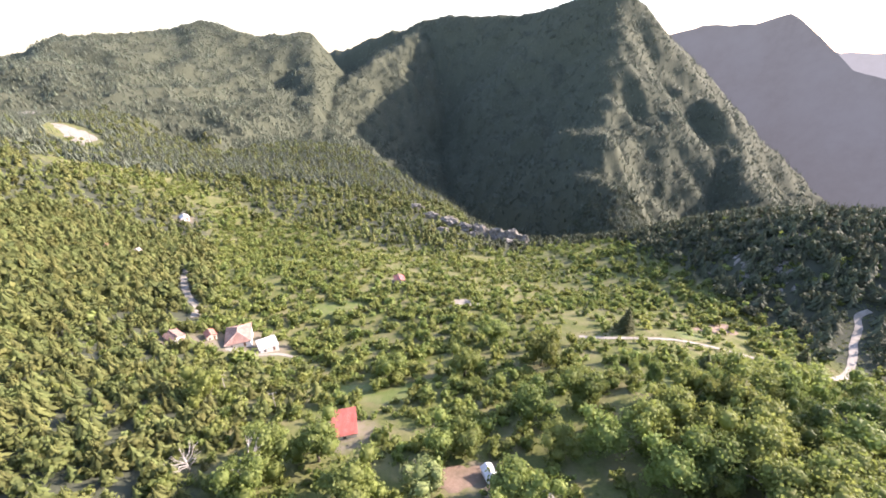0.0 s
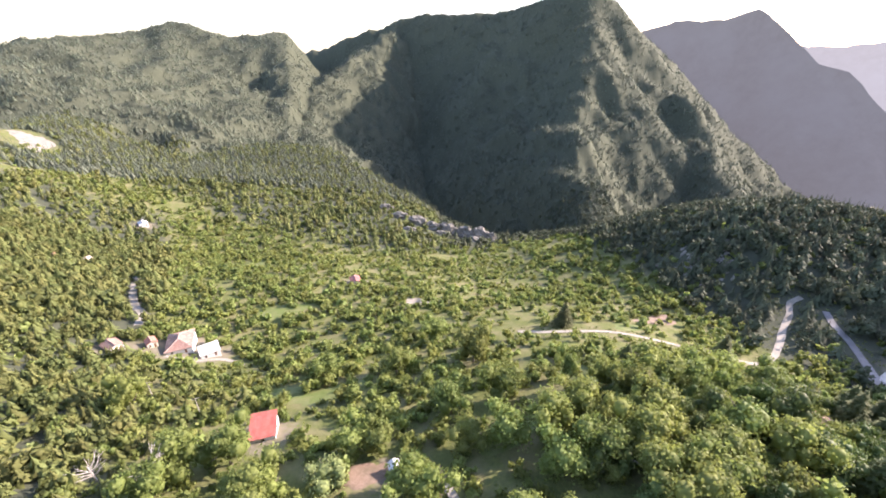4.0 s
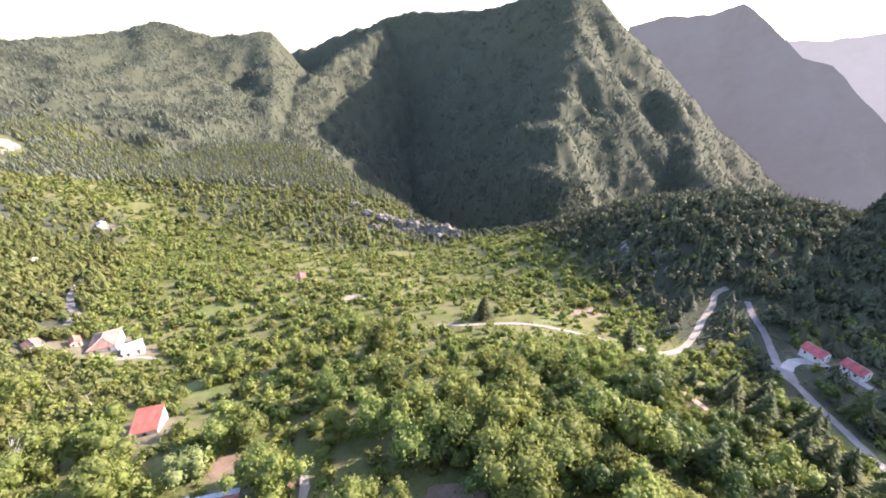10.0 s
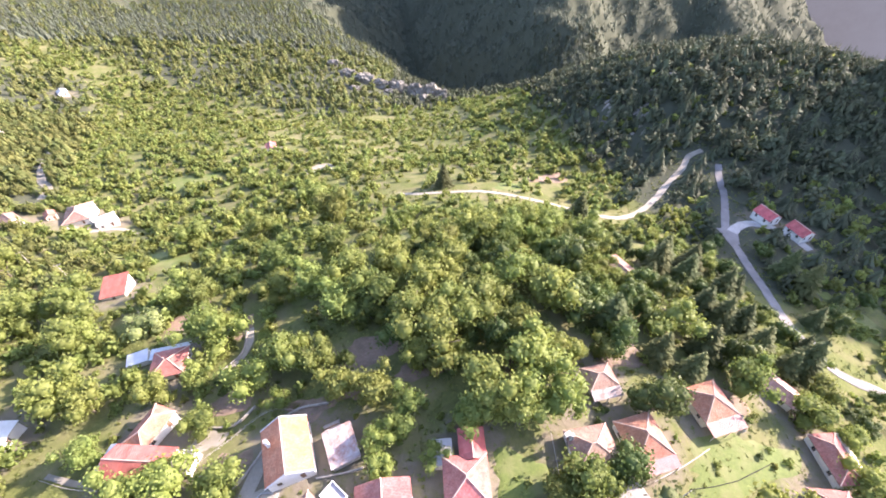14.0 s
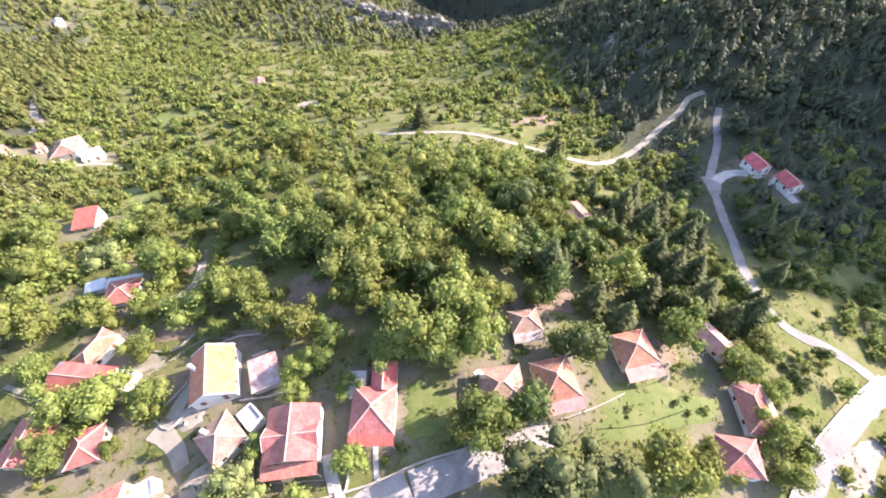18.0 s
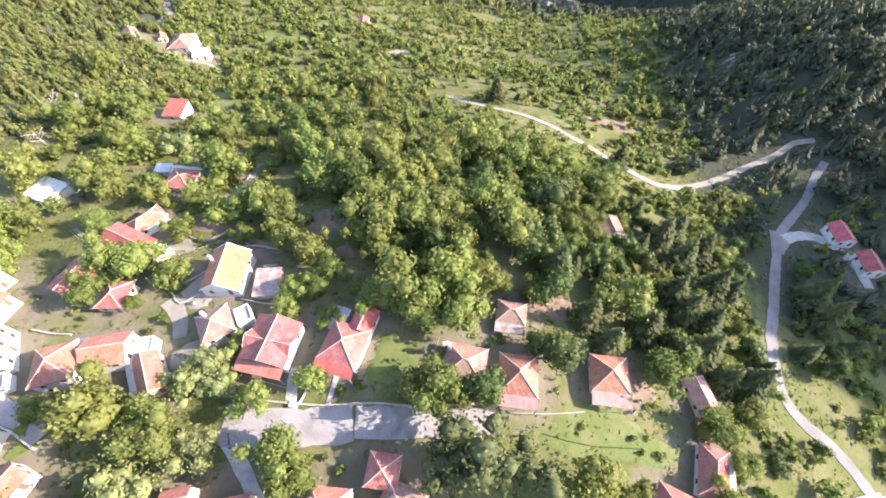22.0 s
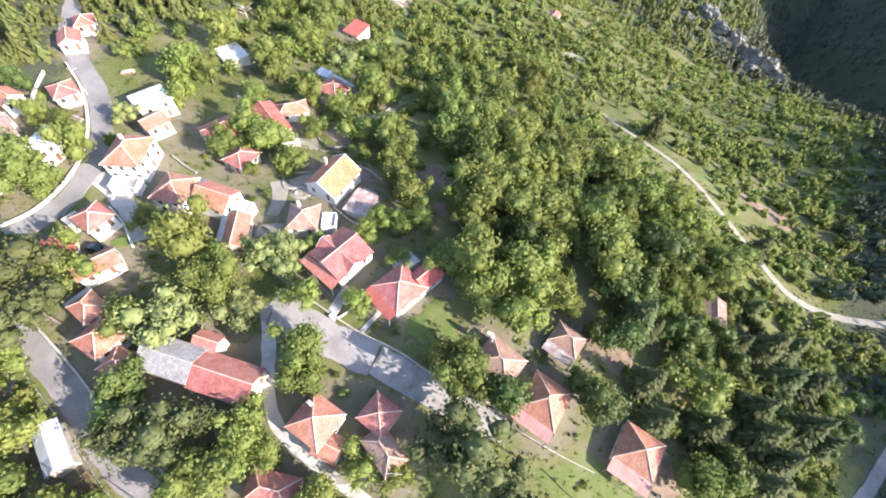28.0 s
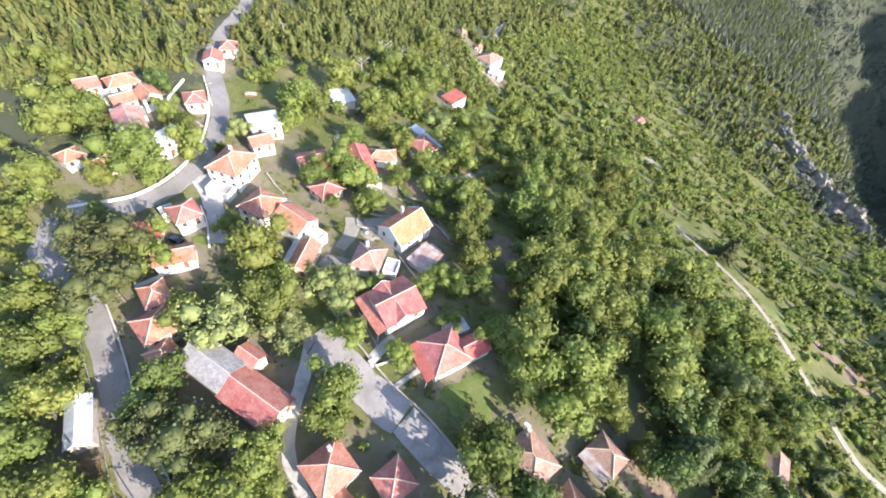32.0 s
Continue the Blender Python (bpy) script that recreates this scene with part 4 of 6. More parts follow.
house(25.8, -52.0, 78, 6.6, 5.4, 3.0, "low building with a dark red lean-to roof", "shed", REDSHEET, CREAM, rise=0.6)
house(35.4, -47.8, 82, 8.8, 5.8, 3.8, "orange-tiled cottage beside a walled lawn", "gable", TERRACOTTA, WHITE, rise=1.5)
house(44.2, -53.4, 98, 5.4, 6.6, 4.2, "orange-tiled house with a pale grey terrace", "hip", TERRACOTTA, WHITE, rise=1.6, porch=(2, 1.6, ZINC))
house(51.6, -54.6, 104, 7.4, 7.6, 4.4, "red-orange hip-roofed house above the lower road", "hip", TERRACOTTA, WHITE, rise=2.0, porch=(1, 1.8, REDTILE))
house(58.6, -54.6, 112, 5.6, 6.2, 4.0, "small orange hip-roofed house in the row", "hip", TERRACOTTA, CREAM, rise=1.6)
house(65.0, -47.0, 118, 7.6, 11.4, 4.8, "long building with grey stone slate roof", "gable", SLATE, MASONRY, rise=2.2, caps=CONCRETE)
house(66.6, -40.2, 118, 4.2, 5.6, 4.2, "small red-tiled wing behind the slate-roofed building", "gable", REDTILE, CREAM, rise=1.2, windows=(0, 1, 1, 0))
house(75.6, -41.6, 118, 8.0, 13.0, 4.8, "long red-roofed building shaded by pines", "gable", REDTILE, CREAM, rise=2.2)
house(94.0, -34.1, 101, 8.4, 8.4, 4.8, "orange pyramid-roofed house with pale ridges", "hip", TERRACOTTA, WHITE, rise=3.0, chimney=(1.6, 2.2))
house(99.0, -35.2, 110, 5.2, 5.4, 3.4, "orange gabled annex of the pyramid-roofed house", "gable", TERRACOTTA, CREAM, rise=1.5)
house(101.8, -24.6, 98, 6.6, 6.6, 4.2, "brown-red hip-roofed house beside the terrace", "hip", REDTILE, CREAM, rise=1.6)
house(107.2, -28.2, 83, 5.4, 8.6, 4.2, "weathered orange-roofed house under dark trees", "hip", OLDTILE, CREAM, rise=1.6)
house(97.3, -47.0, 122, 6.0, 9.6, 3.8, "red hip-roofed house with a dark shaded slope", "hip", REDTILE, CREAM, rise=2.0)
house(103.4, -52.0, 118, 5.6, 7.6, 3.8, "building with a pale blue-grey sheet roof", "gable", ZINC, CREAM, rise=1.3, caps=None)
house(63.7, -70.4, 84, 4.4, 9.8, 3.4, "metal barn with a pale grey ribbed roof below the road", "gable", ZINC, GREYWOOD, rise=1.2, windows=(0, 0, 0, 0), name="barn", category="barn", caps=None)
house(-32.8, -56.0, 97, 6.4, 6.2, 4.0, "white house with a red gable roof on the upper slope", "gable", REDTILE, WHITE, rise=1.4)
house(-32.5, -47.6, 102, 8.6, 6.0, 4.2, "white house with an orange hip roof on the upper slope", "hip", TERRACOTTA, WHITE, rise=1.6)
house(-24.2, -48.6, 104, 6.4, 5.6, 3.8, "white house with a faded orange roof", "gable", TERRACOTTA, WHITE, rise=1.4)
house(-24.8, -42.2, 107, 6.0, 6.4, 4.2, "tall white house with an orange gable roof", "gable", TERRACOTTA, WHITE, rise=1.6)
house(-12.2, -48.4, 93, 7.4, 11.0, 5.0, "stepped white house with a pink-tiled roof and terraces", "gable", PINKSHEET, WHITE, rise=1.6, porch=(2, 2.4, WHITE))
house(-2.3, -42.4, 118, 11.0, 5.8, 5.2, "long white unfinished building with open dark windows and a flat roof", "flat", WHITE, WHITE, rise=0.0, windows=(5, 1, 5, 1))
house(-4.5, -63.2, 116, 5.4, 5.0, 3.4, "small white house with an orange hip roof among trees", "hip", TERRACOTTA, WHITE, rise=1.4)
house(0.8, -56.8, 117, 7.0, 4.8, 3.4, "small house with a brown-orange gable roof", "gable", TERRACOTTA, CREAM, rise=1.4)
house(-21.3, -30.6, 86, 6.4, 7.0, 3.8, "red-roofed white house beside the upper road", "hip", REDTILE, WHITE, rise=1.5)
house(-44, -20, 72, 6.4, 6.8, 3.8, "red-roofed house at the top of the village road", "gable", REDTILE, WHITE, rise=1.5)
house(-52, -13, 72, 6.0, 6.4, 3.8, "red-roofed house at the top of the village road", "hip", REDTILE, WHITE, rise=1.5)
house(-20.8, 16.8, 86, 8.2, 9.6, 2.9, "low white flat-roofed hut with a pink wing in a clearing", "flat", WHITE, WHITE, rise=0.0, windows=(1, 1, 1, 1), name="hut", category="hut", group="")
house(-27.0, 74.4, 11, 8.0, 9.4, 2.9, "small white hut with a bright red mono-pitch roof", "shed", REDSHEET, WHITE, rise=1.5, name="hut", category="hut", group="", windows=(1, 1, 0, 1))
house(-94.4, 152.0, 20, 12.0, 16.0, 4.0, "white chapel with a brown-tiled hip roof", "hip", OLDTILE, WHITE, rise=2.4, name="chapel", category="chapel", group="")
house(-78.5, 146.0, 31, 9.0, 9.0, 3.6, "white flat-roofed outbuilding of the chapel", "flat", WHITE, WHITE, rise=0.0, name="outbuilding", category="outbuilding", group="")
house(-120.6, 145.3, 54, 7.0, 9.0, 2.9, "white cottage with a faded tiled roof on the hillside", "gable", OLDTILE, WHITE, rise=1.3)
house(-108, 152, 40, 5.0, 6.0, 2.8, "tiny red-roofed shed near the chapel", "gable", TERRACOTTA, CREAM, rise=1.1, name="shed", category="shed", group="")
house(230.5, 96.0, 14, 7.4, 8.8, 4.0, "red-roofed white house beside a concrete drive", "gable", REDSHEET, WHITE, rise=2.0)
house(237.0, 84.5, 10, 7.2, 8.6, 4.0, "red-roofed white house beside a concrete drive", "gable", REDSHEET, WHITE, rise=2.0)
house(145.2, 60.4, 24, 6.4, 8.6, 2.8, "faded brown-roofed shed with a dark red lean-to among trees", "gable", OLDTILE, MASONRY, rise=1.0, porch=(0, 3.2, DARKSHEET), windows=(1, 1, 0, 0), name="shed", category="shed", group="")
house(-19.5, 236.5, 16, 7.4, 9.0, 2.9, "lonely hut with a faded red roof on the slope", "gable", REDTILE, WHITE, rise=1.3, name="hut", category="hut", group="")
house(-243.0, 380.8, 37, 8.0, 10.0, 3.0, "far white cottage on the hillside", "gable", WHITE, WHITE, rise=1.8, name="hut", category="hut", group="")
house(-217.2, 269.7, 53, 7.0, 9.0, 3.0, "far white cottage on the hillside", "hip", CREAM, WHITE, rise=1.3, name="hut", category="hut", group="")
house(-232, 262, 40, 6.0, 8.0, 3.0, "far cottage with a faded orange roof", "gable", TERRACOTTA, WHITE, rise=1.3, name="hut", category="hut", group="")
house(14.8, 51.6, 19, 3.4, 5.0, 2.2, "small white rounded plastic greenhouse beside tilled earth", "gable", WHITE, WHITE, rise=0.8, windows=(0, 0, 0, 0), name="greenhouse", category="greenhouse", group="", caps=None)
house(59.4, 6.4, 20, 6.4, 8.0, 2.5, "open shed with a rusty patched sheet roof", "shed", RUST, GREYWOOD, rise=0.4, windows=(0, 0, 0, 0), name="shed", category="shed", group="")
house(272, 12, 20, 7.0, 12.0, 4.0, "pink-roofed house beside the lower road", "gable", PINKSHEET, WHITE, rise=1.6)

# ---- plots, poles and small things ----
BUILT = [(x, y, 0.82 * r) for x, y, r in KEEP_CLEAR]
# trodden earth round the houses
yard = np.zeros(NX * NY)
for hx, hy, hr in HOMES:
    yard = np.maximum(yard, np.clip(1.25 - (np.hypot(gx.ravel() - hx, gy.ravel() - hy) - hr) / 7.0, 0, 1))
land.data.attributes.new("yard", "FLOAT", "POINT").data.foreach_set("value", (0.45 * yard).astype(np.float32))

for x, y, rx, ry, turn, mat, label in (
        (25, 46, 7, 3, 70, EARTH, "path of pale trodden earth between garden trees"), (30, 21.5, 7, 4, 20, EARTH, "brown tilled garden plot"), (65, 31, 9, 5, 10, EARTH, "dark bare earth under trees"),
        (7.5, 52.5, 9, 4.5, 10, EARTH, "tilled garden plot beside the greenhouse"), (28, 12, 5, 3, 20, DUST, "dusty yard between houses"), (51, 17, 7, 3.5, 10, EARTH, "bare earth bank behind the ochre-roofed house"),
        (78, 24, 8, 4, 5, EARTH, "dark bare earth under the grove"), (98, 20, 8, 4, 0, EARTH, "dark bare earth under the grove"), (60, 20, 6, 3, 0, EARTH, "dark bare earth under the grove"), (130, 24, 8, 4, 10, EARTH, "dark bare earth under the grove"), (52, -14, 8, 4, 60, DUST, "stony yard between the houses"), (34, 5, 6, 4, 40, EARTH, "brown yard between the houses"), (154, 11, 5, 4, 10, EARTH, "worn earth beside the meadow"), (44, -1.5, 5, 3, 30, DUST, "dusty yard beside the ochre-roofed house"), 
        (-676, 762, 30, 15, 70, STONE, "pale quarry scar on the mountainside"), (-470, 572, 20, 62, 42, STONE, "pale quarry scar on the mountainside"), (22, 196, 12, 8, 30, DUST, "dry sandy clearing on the slope"),
        (227, 43, 12, 7, 100, TURF, "dry grass paddock beside the road"), (147, -3, 17, 7, 8, TURF, "sunlit mown meadow between houses"), (96, -3, 7, 6, 0, TURF, "shaded lawn beside the red-roofed house"),
        (196, -15, 13, 5, 25, STONE, "stony rubble bank below the road"), (-13, 95, 20, 6, 15, TURF, "green terraced hay strip"), (80, 84, 12, 6, 10, TURF, "sunny grass clearing by the poplar"),
        (128, 135, 13, 6, 0, TURF, "grass clearing above the gravel track"), (-23, 1, 12, 8, 20, TURF, "bright grass clearing above the village"), (30.5, -40.5, 3.4, 2.6, 80, TURF, "small walled lawn beside the ramp"),
        (82, -47, 4, 2.4, 10, STONE, "heap of grey rubble beside the alley"), (46, -74, 4, 3, 0, STONE, "pale rubble below the road"), (-30, 100, 16, 5, 15, TURF, "green terraced hay strip"),
        (150, 150, 16, 7, 20, EARTH, "bare heath clearing on the slope"), (45, 60, 12, 6, 10, TURF, "grass clearing among orchard trees"), (-60, 190, 22, 9, 30, TURF, "green terrace on the far slope"), (-110, 290, 30, 12, 20, TURF, "dry yellowish terrace on the far slope")):
    patch("plot", x, y, rx, ry, turn, mat, label)
    if (mat is not TURF or rx > 14) and "under" not in label:
        KEEP_CLEAR.append((x, y, 0.75 * min(rx, ry)))

for k in range(96):
    a, b = random.gauss(0, 1), random.gauss(0, 1)
    patch("plot", 213 + 13 * a + 4 * b, 203 + 10 * b, random.uniform(0.9, 3.2), random.uniform(0.6, 1.6), random.uniform(-20, 50), STONE, "broken grey scree on the dark hill", lift=0.5)


def crag(x, y, r, tall, seed):
    """A broken limestone bluff: stacked ledges and clefts, steep towards the village."""
    bm = bmesh.new()
    bmesh.ops.create_icosphere(bm, subdivisions=4, radius=1.0)
    for vert in bm.verts:
        c = vert.co.copy()
        q = c * 2.2 + Vector((seed * 5.3, seed * 1.7, 0))
        cleft = abs(noise.noise(Vector((q.x * 1.6, q.y * 1.6, q.z * 0.35))))
        ledge = noise.noise(Vector((q.x * 0.4, q.y * 0.4, q.z * 3.2)))
        vert.co = c * (0.95 + 0.30 * noise.noise(q) - 0.34 * cleft + 0.10 * ledge + 0.07 * noise.noise(q * 4.5))
        vert.co.z = max(vert.co.z, -0.6)
    for vert in bm.verts:
        vert.co = Vector((vert.co.x * r, vert.co.y * 0.55 * r, vert.co.z * tall))
    me = bpy.data.meshes.new("limestone_crag")
    bm.to_mesh(me)
    bm.free()
    me.materials.append(STONE)
    ob = new("limestone_crag", me)
    ob.matrix_world = pose(x, y, height(x, y) + 0.1 * tall, 0, 0, -14 + 9 * math.sin(seed))
    tagged(ob, "pale grey limestone crag on the rim of the gorge", "crag", "crags above the gorge")
    KEEP_CLEAR.append((x, y, 0.62 * r))
    KEEP_CLEAR.append((x - 0.1 * r, y - 0.7 * r, 0.55 * r))


for k, (x, y, r, tall) in enumerate(((-14, 520, 12, 7), (8, 482, 13, 8), (28, 462, 15, 11), (48, 452, 13, 10), (66, 448, 16, 13), (86, 442, 15, 14), (104, 436, 14, 15), (116, 430, 9, 10), (58, 434, 9, 5), (96, 418, 10, 6), (20, 430, 8, 4))):
    crag(x, y, r, tall, k + 1)
strip("pavement_path", [(84.9, -9.6), (85.2, -13), (85.6, -16.4)], 1.1, CONCRETE, "narrow concrete garden path", "path", wander=0.02)
strip("pavement_path", [(75.3, -10.8), (76.2, -14), (77.7, -18)], 2.4, CONCRETE, "concrete ramp between two houses", "path", wander=0.03)


def pole(x, y, tall, label, arm=1.2, lamp=False, turn=0.0):
    """A wooden service pole with a cross-arm and insulators, or a lamp bracket."""
    root = thing("utility_pole", x, y, height(x, y), turn, label, "pole", "poles of the village")
    v, f = tube([(0, 0, -0.4), (0, 0, tall)], [0.14, 0.09], 8)
    piece("post", v, f, GREYWOOD, root)
    box("cross_arm", -arm, arm, -0.06, 0.06, tall - 0.45, tall - 0.3, GREYWOOD, root, bevel=0.01)
    for k in (-0.85, -0.3, 0.3, 0.85):
        v, f = tube([(k * arm, 0, tall - 0.3), (k * arm, 0, tall - 0.12)], [0.05, 0.035], 6)
        piece("insulator", v, f, WHITE, root)
    if lamp:
        v, f = tube([(0, 0.05, tall - 1.2), (0, 0.9, tall - 0.8), (0, 1.3, tall - 0.8)], [0.03, 0.03, 0.03], 5)
        piece("bracket", v, f, STEEL, root)
        box("lamp_head", -0.12, 0.12, 1.1, 1.7, tall - 0.88, tall - 0.74, STEEL, root, bevel=0.03)
    return Vector((x, y, height(x, y) + tall - 0.2))


tops = [pole(86, -63.8, 8.0, "grey wooden utility pole beside the lower road", lamp=True, turn=70), pole(112, -29.5, 8.0, "grey wooden utility pole among the trees", turn=40), pole(127, -9.5, 7.5, "grey wooden utility pole by the garden kerb", turn=20)]
tops2 = [pole(-21.3, -26.4, 8.5, "grey utility pole with a lamp beside the upper road", lamp=True, turn=10), pole(8, -47.2, 8.0, "grey utility pole at the road bend", lamp=True, turn=50)]
tops3 = [pole(-75.2, 99.0, 8.5, "pale utility pole on the grassy slope", turn=20), pole(-52.6, 86.7, 8.5, "pale utility pole on the grassy slope", turn=20)]
pole(-61.5, 9.8, 8.5, "grey utility pole beside the upper road", lamp=True, turn=30)
pole(98.5, -57.5, 8.0, "grey utility pole beside the lower road", turn=60)


def wire(a, b, sag=0.8):
    pts = [a.lerp(b, t / 10) - Vector((0, 0, sag * 4 * (t / 10) * (1 - t / 10))) for t in range(11)]
    v, f = tube(pts, [0.022] * 11, 4)
    ob = new("overhead_wire", mesh_from("overhead_wire", v, f, [RUBBER]))
    tagged(ob, "thin dark overhead wire between poles", "wire", "overhead wires")


for line in (tops, tops2, tops3):
    for a, b in zip(line, line[1:]):
        wire(a, b)


def car(x, y, turn, label):
    """A small parked hatchback."""
    root = thing("car", x, y, height(x, y) + 0.2, turn, label, "car")
    side = [(-2.0, 0.35), (-1.95, 0.75), (-1.2, 0.88), (-0.55, 1.38), (0.95, 1.42), (1.75, 0.98), (2.0, 0.85), (2.02, 0.35)]
    verts = [(a, s * (0.84 if z < 1.0 else 0.68), z) for s in (-1, 1) for a, z in side]
    n = len(side)
    faces = [tuple(range(n)), tuple(range(2 * n - 1, n - 1, -1))] + [(k + n, (k + 1) % n + n, (k + 1) % n, k) for k in range(n)]
    piece("body", verts, faces, CARPAINT, root)
    piece("windscreen", [(-1.17, -0.68, 0.93), (-1.17, 0.68, 0.93), (-0.60, 0.58, 1.37), (-0.60, -0.58, 1.37)], [(0, 1, 2, 3)], GLASS, root)
    piece("rear_window", [(1.72, 0.68, 1.03), (1.72, -0.68, 1.03), (1.02, -0.58, 1.42), (1.02, 0.58, 1.42)], [(0, 1, 2, 3)], GLASS, root)
    for s in (-1, 1):
        piece("side_window", [(-0.5, s * 0.70, 1.32), (0.9, s * 0.70, 1.34), (1.4, s * 0.79, 1.02), (-0.95, s * 0.79, 1.0)], [(0, 1, 2, 3)], GLASS, root)
        piece("headlight", [(-1.99, s * 0.5, 0.62), (-1.99, s * 0.8, 0.62), (-1.97, s * 0.8, 0.76), (-1.97, s * 0.5, 0.76)], [(0, 1, 2, 3)], STEEL, root)
        for a in (-1.25, 1.3):
            v, f = tube([(a, s * 0.70, 0.12), (a, s * 0.87, 0.12)], [0.32, 0.32], 14)
            wheel = piece("wheel", v, f, RUBBER, root)
            v, f = tube([(a, s * 0.86, 0.12), (a, s * 0.885, 0.12)], [0.19, 0.19], 10)
            piece("rim", v, f, STEEL, wheel)
    return root


car(28.6, -47.0, 35, "dark blue hatchback parked beside the red-roofed house")

tank = thing("water_tank", 106.9, 3.0, height(106.9, 3.0) + 4.7, 20, "white cylindrical water tank on a house roof edge", "tank")
v, f = tube([(-0.75, 0, 0.5), (-0.7, 0, 0.5), (0.7, 0, 0.5), (0.75, 0, 0.5)], [0.3, 0.45, 0.45, 0.3], 14)
piece("barrel", v, f, WHITE, tank)
for s in (-0.45, 0.45):
    box("cradle", s - 0.06, s + 0.06, -0.35, 0.35, -1.6, 0.12, STEEL, tank)

grate = thing("drain_channel", 68.4, -27.6, height(68.4, -27.6) + 0.27, -53, "long dark drain channel across the paved square", "drain")
box("channel", -2.5, 2.5, -0.16, 0.16, -0.1, 0.03, RUBBER, grate)
for k in range(24):
    bar = new("grate_bar", box_to_mesh(-0.03, 0.03, -0.15, 0.15, 0.03, 0.05, STEEL))
    bar.parent = grate
    bar.location.x = -2.3 + 0.2 * k

pergola = thing("pergola", 74.7, -70.2, height(74.7, -70.2), 87, "open timber pergola frame among trees below the road", "pergola")
for a in (-1.4, 1.4):
    for b in (-3.2, 0, 3.2):
        box("post", a - 0.07, a + 0.07, b - 0.07, b + 0.07, -0.6, 2.5, WOOD, pergola)
    box("beam", a - 0.08, a + 0.08, -3.6, 3.6, 2.5, 2.66, WOOD, pergola)
for k in range(13):
    box("rafter", -1.8, 1.8, -3.5 + 0.58 * k - 0.05, -3.5 + 0.58 * k + 0.05, 2.66, 2.78, WOOD, pergola)

# loose boulders along the square and the stony bank
for k in range(36):
    a, b = ((196 + random.uniform(-13, 13), -16 + random.uniform(-5, 5)) if k < 26 else (213 + random.uniform(-14, 14), 202 + random.uniform(-9, 9)))
    bm = bmesh.new()
    bmesh.ops.create_icosphere(bm, subdivisions=2, radius=random.uniform(0.3, 0.8))
    for vert in bm.verts:
        vert.co *= 1 + 0.28 * (noise.noise(vert.co * 1.4 + Vector((k * 3.1, 0, 0))))
        vert.co.z *= 0.65
    me = bpy.data.meshes.new("boulder")
    bm.to_mesh(me)
    bm.free()
    me.materials.append(STONE)
    ob = new("boulder", me)
    ob.location = (a, b, height(a, b) + 0.1)
    tagged(ob, "weathered pale limestone boulder on the slope", "boulder", "boulders on the slope")

# ---- walls, railings, terraces and steps between the houses ----
def railing(pts, label, tall=1.0, mat=None, step=1.8):
    """Posts with two rails that follow the land."""
    line = curve_points(pts, step)
    p0 = line[0]
    z0 = height(p0.x, p0.y)
    root = thing("railing", p0.x, p0.y, z0, 0, label, "railing", "railings of the yards")
    post = None
    for p in line:
        z = height(p.x, p.y) - z0
        v, f = tube([(0, 0, -0.3), (0, 0, tall)], [0.05, 0.045], 6)
        if post is None:
            post = mesh_from("post", v, f, [mat or GREYWOOD])
        ob = new("post", post)
        ob.parent = root
        ob.location = (p.x - p0.x, p.y - p0.y, z)
    for h in (0.5, 0.95):
        at = [(p.x - p0.x, p.y - p0.y, height(p.x, p.y) - z0 + h * tall) for p in line]
        v, f = tube(at, [0.035] * len(at), 5)
        piece("rail", v, f, mat or GREYWOOD, root)
    return root


def terrace(x, y, turn, w, l, h, label, floor_mat=None, wall_mat=None, sides=(1, 1, 1, 1)):
    """A raised flat terrace with parapets on its open sides (south, east, north, west)."""
    zs = [height(x + a * w / 2, y + b * l / 2) for a in (-1, 1) for b in (-1, 1)]
    root = thing("terrace", x, y, sum(zs) / 4, turn, label, "terrace", "terraces of the houses")
    foot = min(zs) - sum(zs) / 4 - 0.6
    wall_mat = wall_mat or WHITE
    box("base", -w / 2, w / 2, -l / 2, l / 2, foot, h - 0.12, wall_mat, root)
    box("floor_slab", -w / 2 - 0.06, w / 2 + 0.06, -l / 2 - 0.06, l / 2 + 0.06, h - 0.12, h, floor_mat or CONCRETE, root)
    for k, (x0, x1, y0, y1) in enumerate(((-w / 2, w / 2, -l / 2, -l / 2 + 0.16), (w / 2 - 0.16, w / 2, -l / 2 + 0.16, l / 2 - 0.16), (-w / 2, w / 2, l / 2 - 0.16, l / 2), (-w / 2, -w / 2 + 0.16, -l / 2 + 0.16, l / 2 - 0.16))):
        if sides[k]:
            box("parapet", x0, x1, y0, y1, h, h + 0.4, wall_mat, root, bevel=0.02)
    KEEP_CLEAR.append((x, y, 0.5 * math.hypot(w, l)))
    return root


def steps(x, y, turn, wide, count, label, rise=0.18, run=0.32):
    root = thing("steps", x, y, height(x, y), turn, label, "steps", "outdoor steps")
    for k in range(count):
        box("step", -wide / 2, wide / 2, k * run, count * run + 0.05 * k, k * rise - (0.5 if k == 0 else 0.0), (k + 1) * rise, CONCRETE, root, bevel=0.015)
    return root


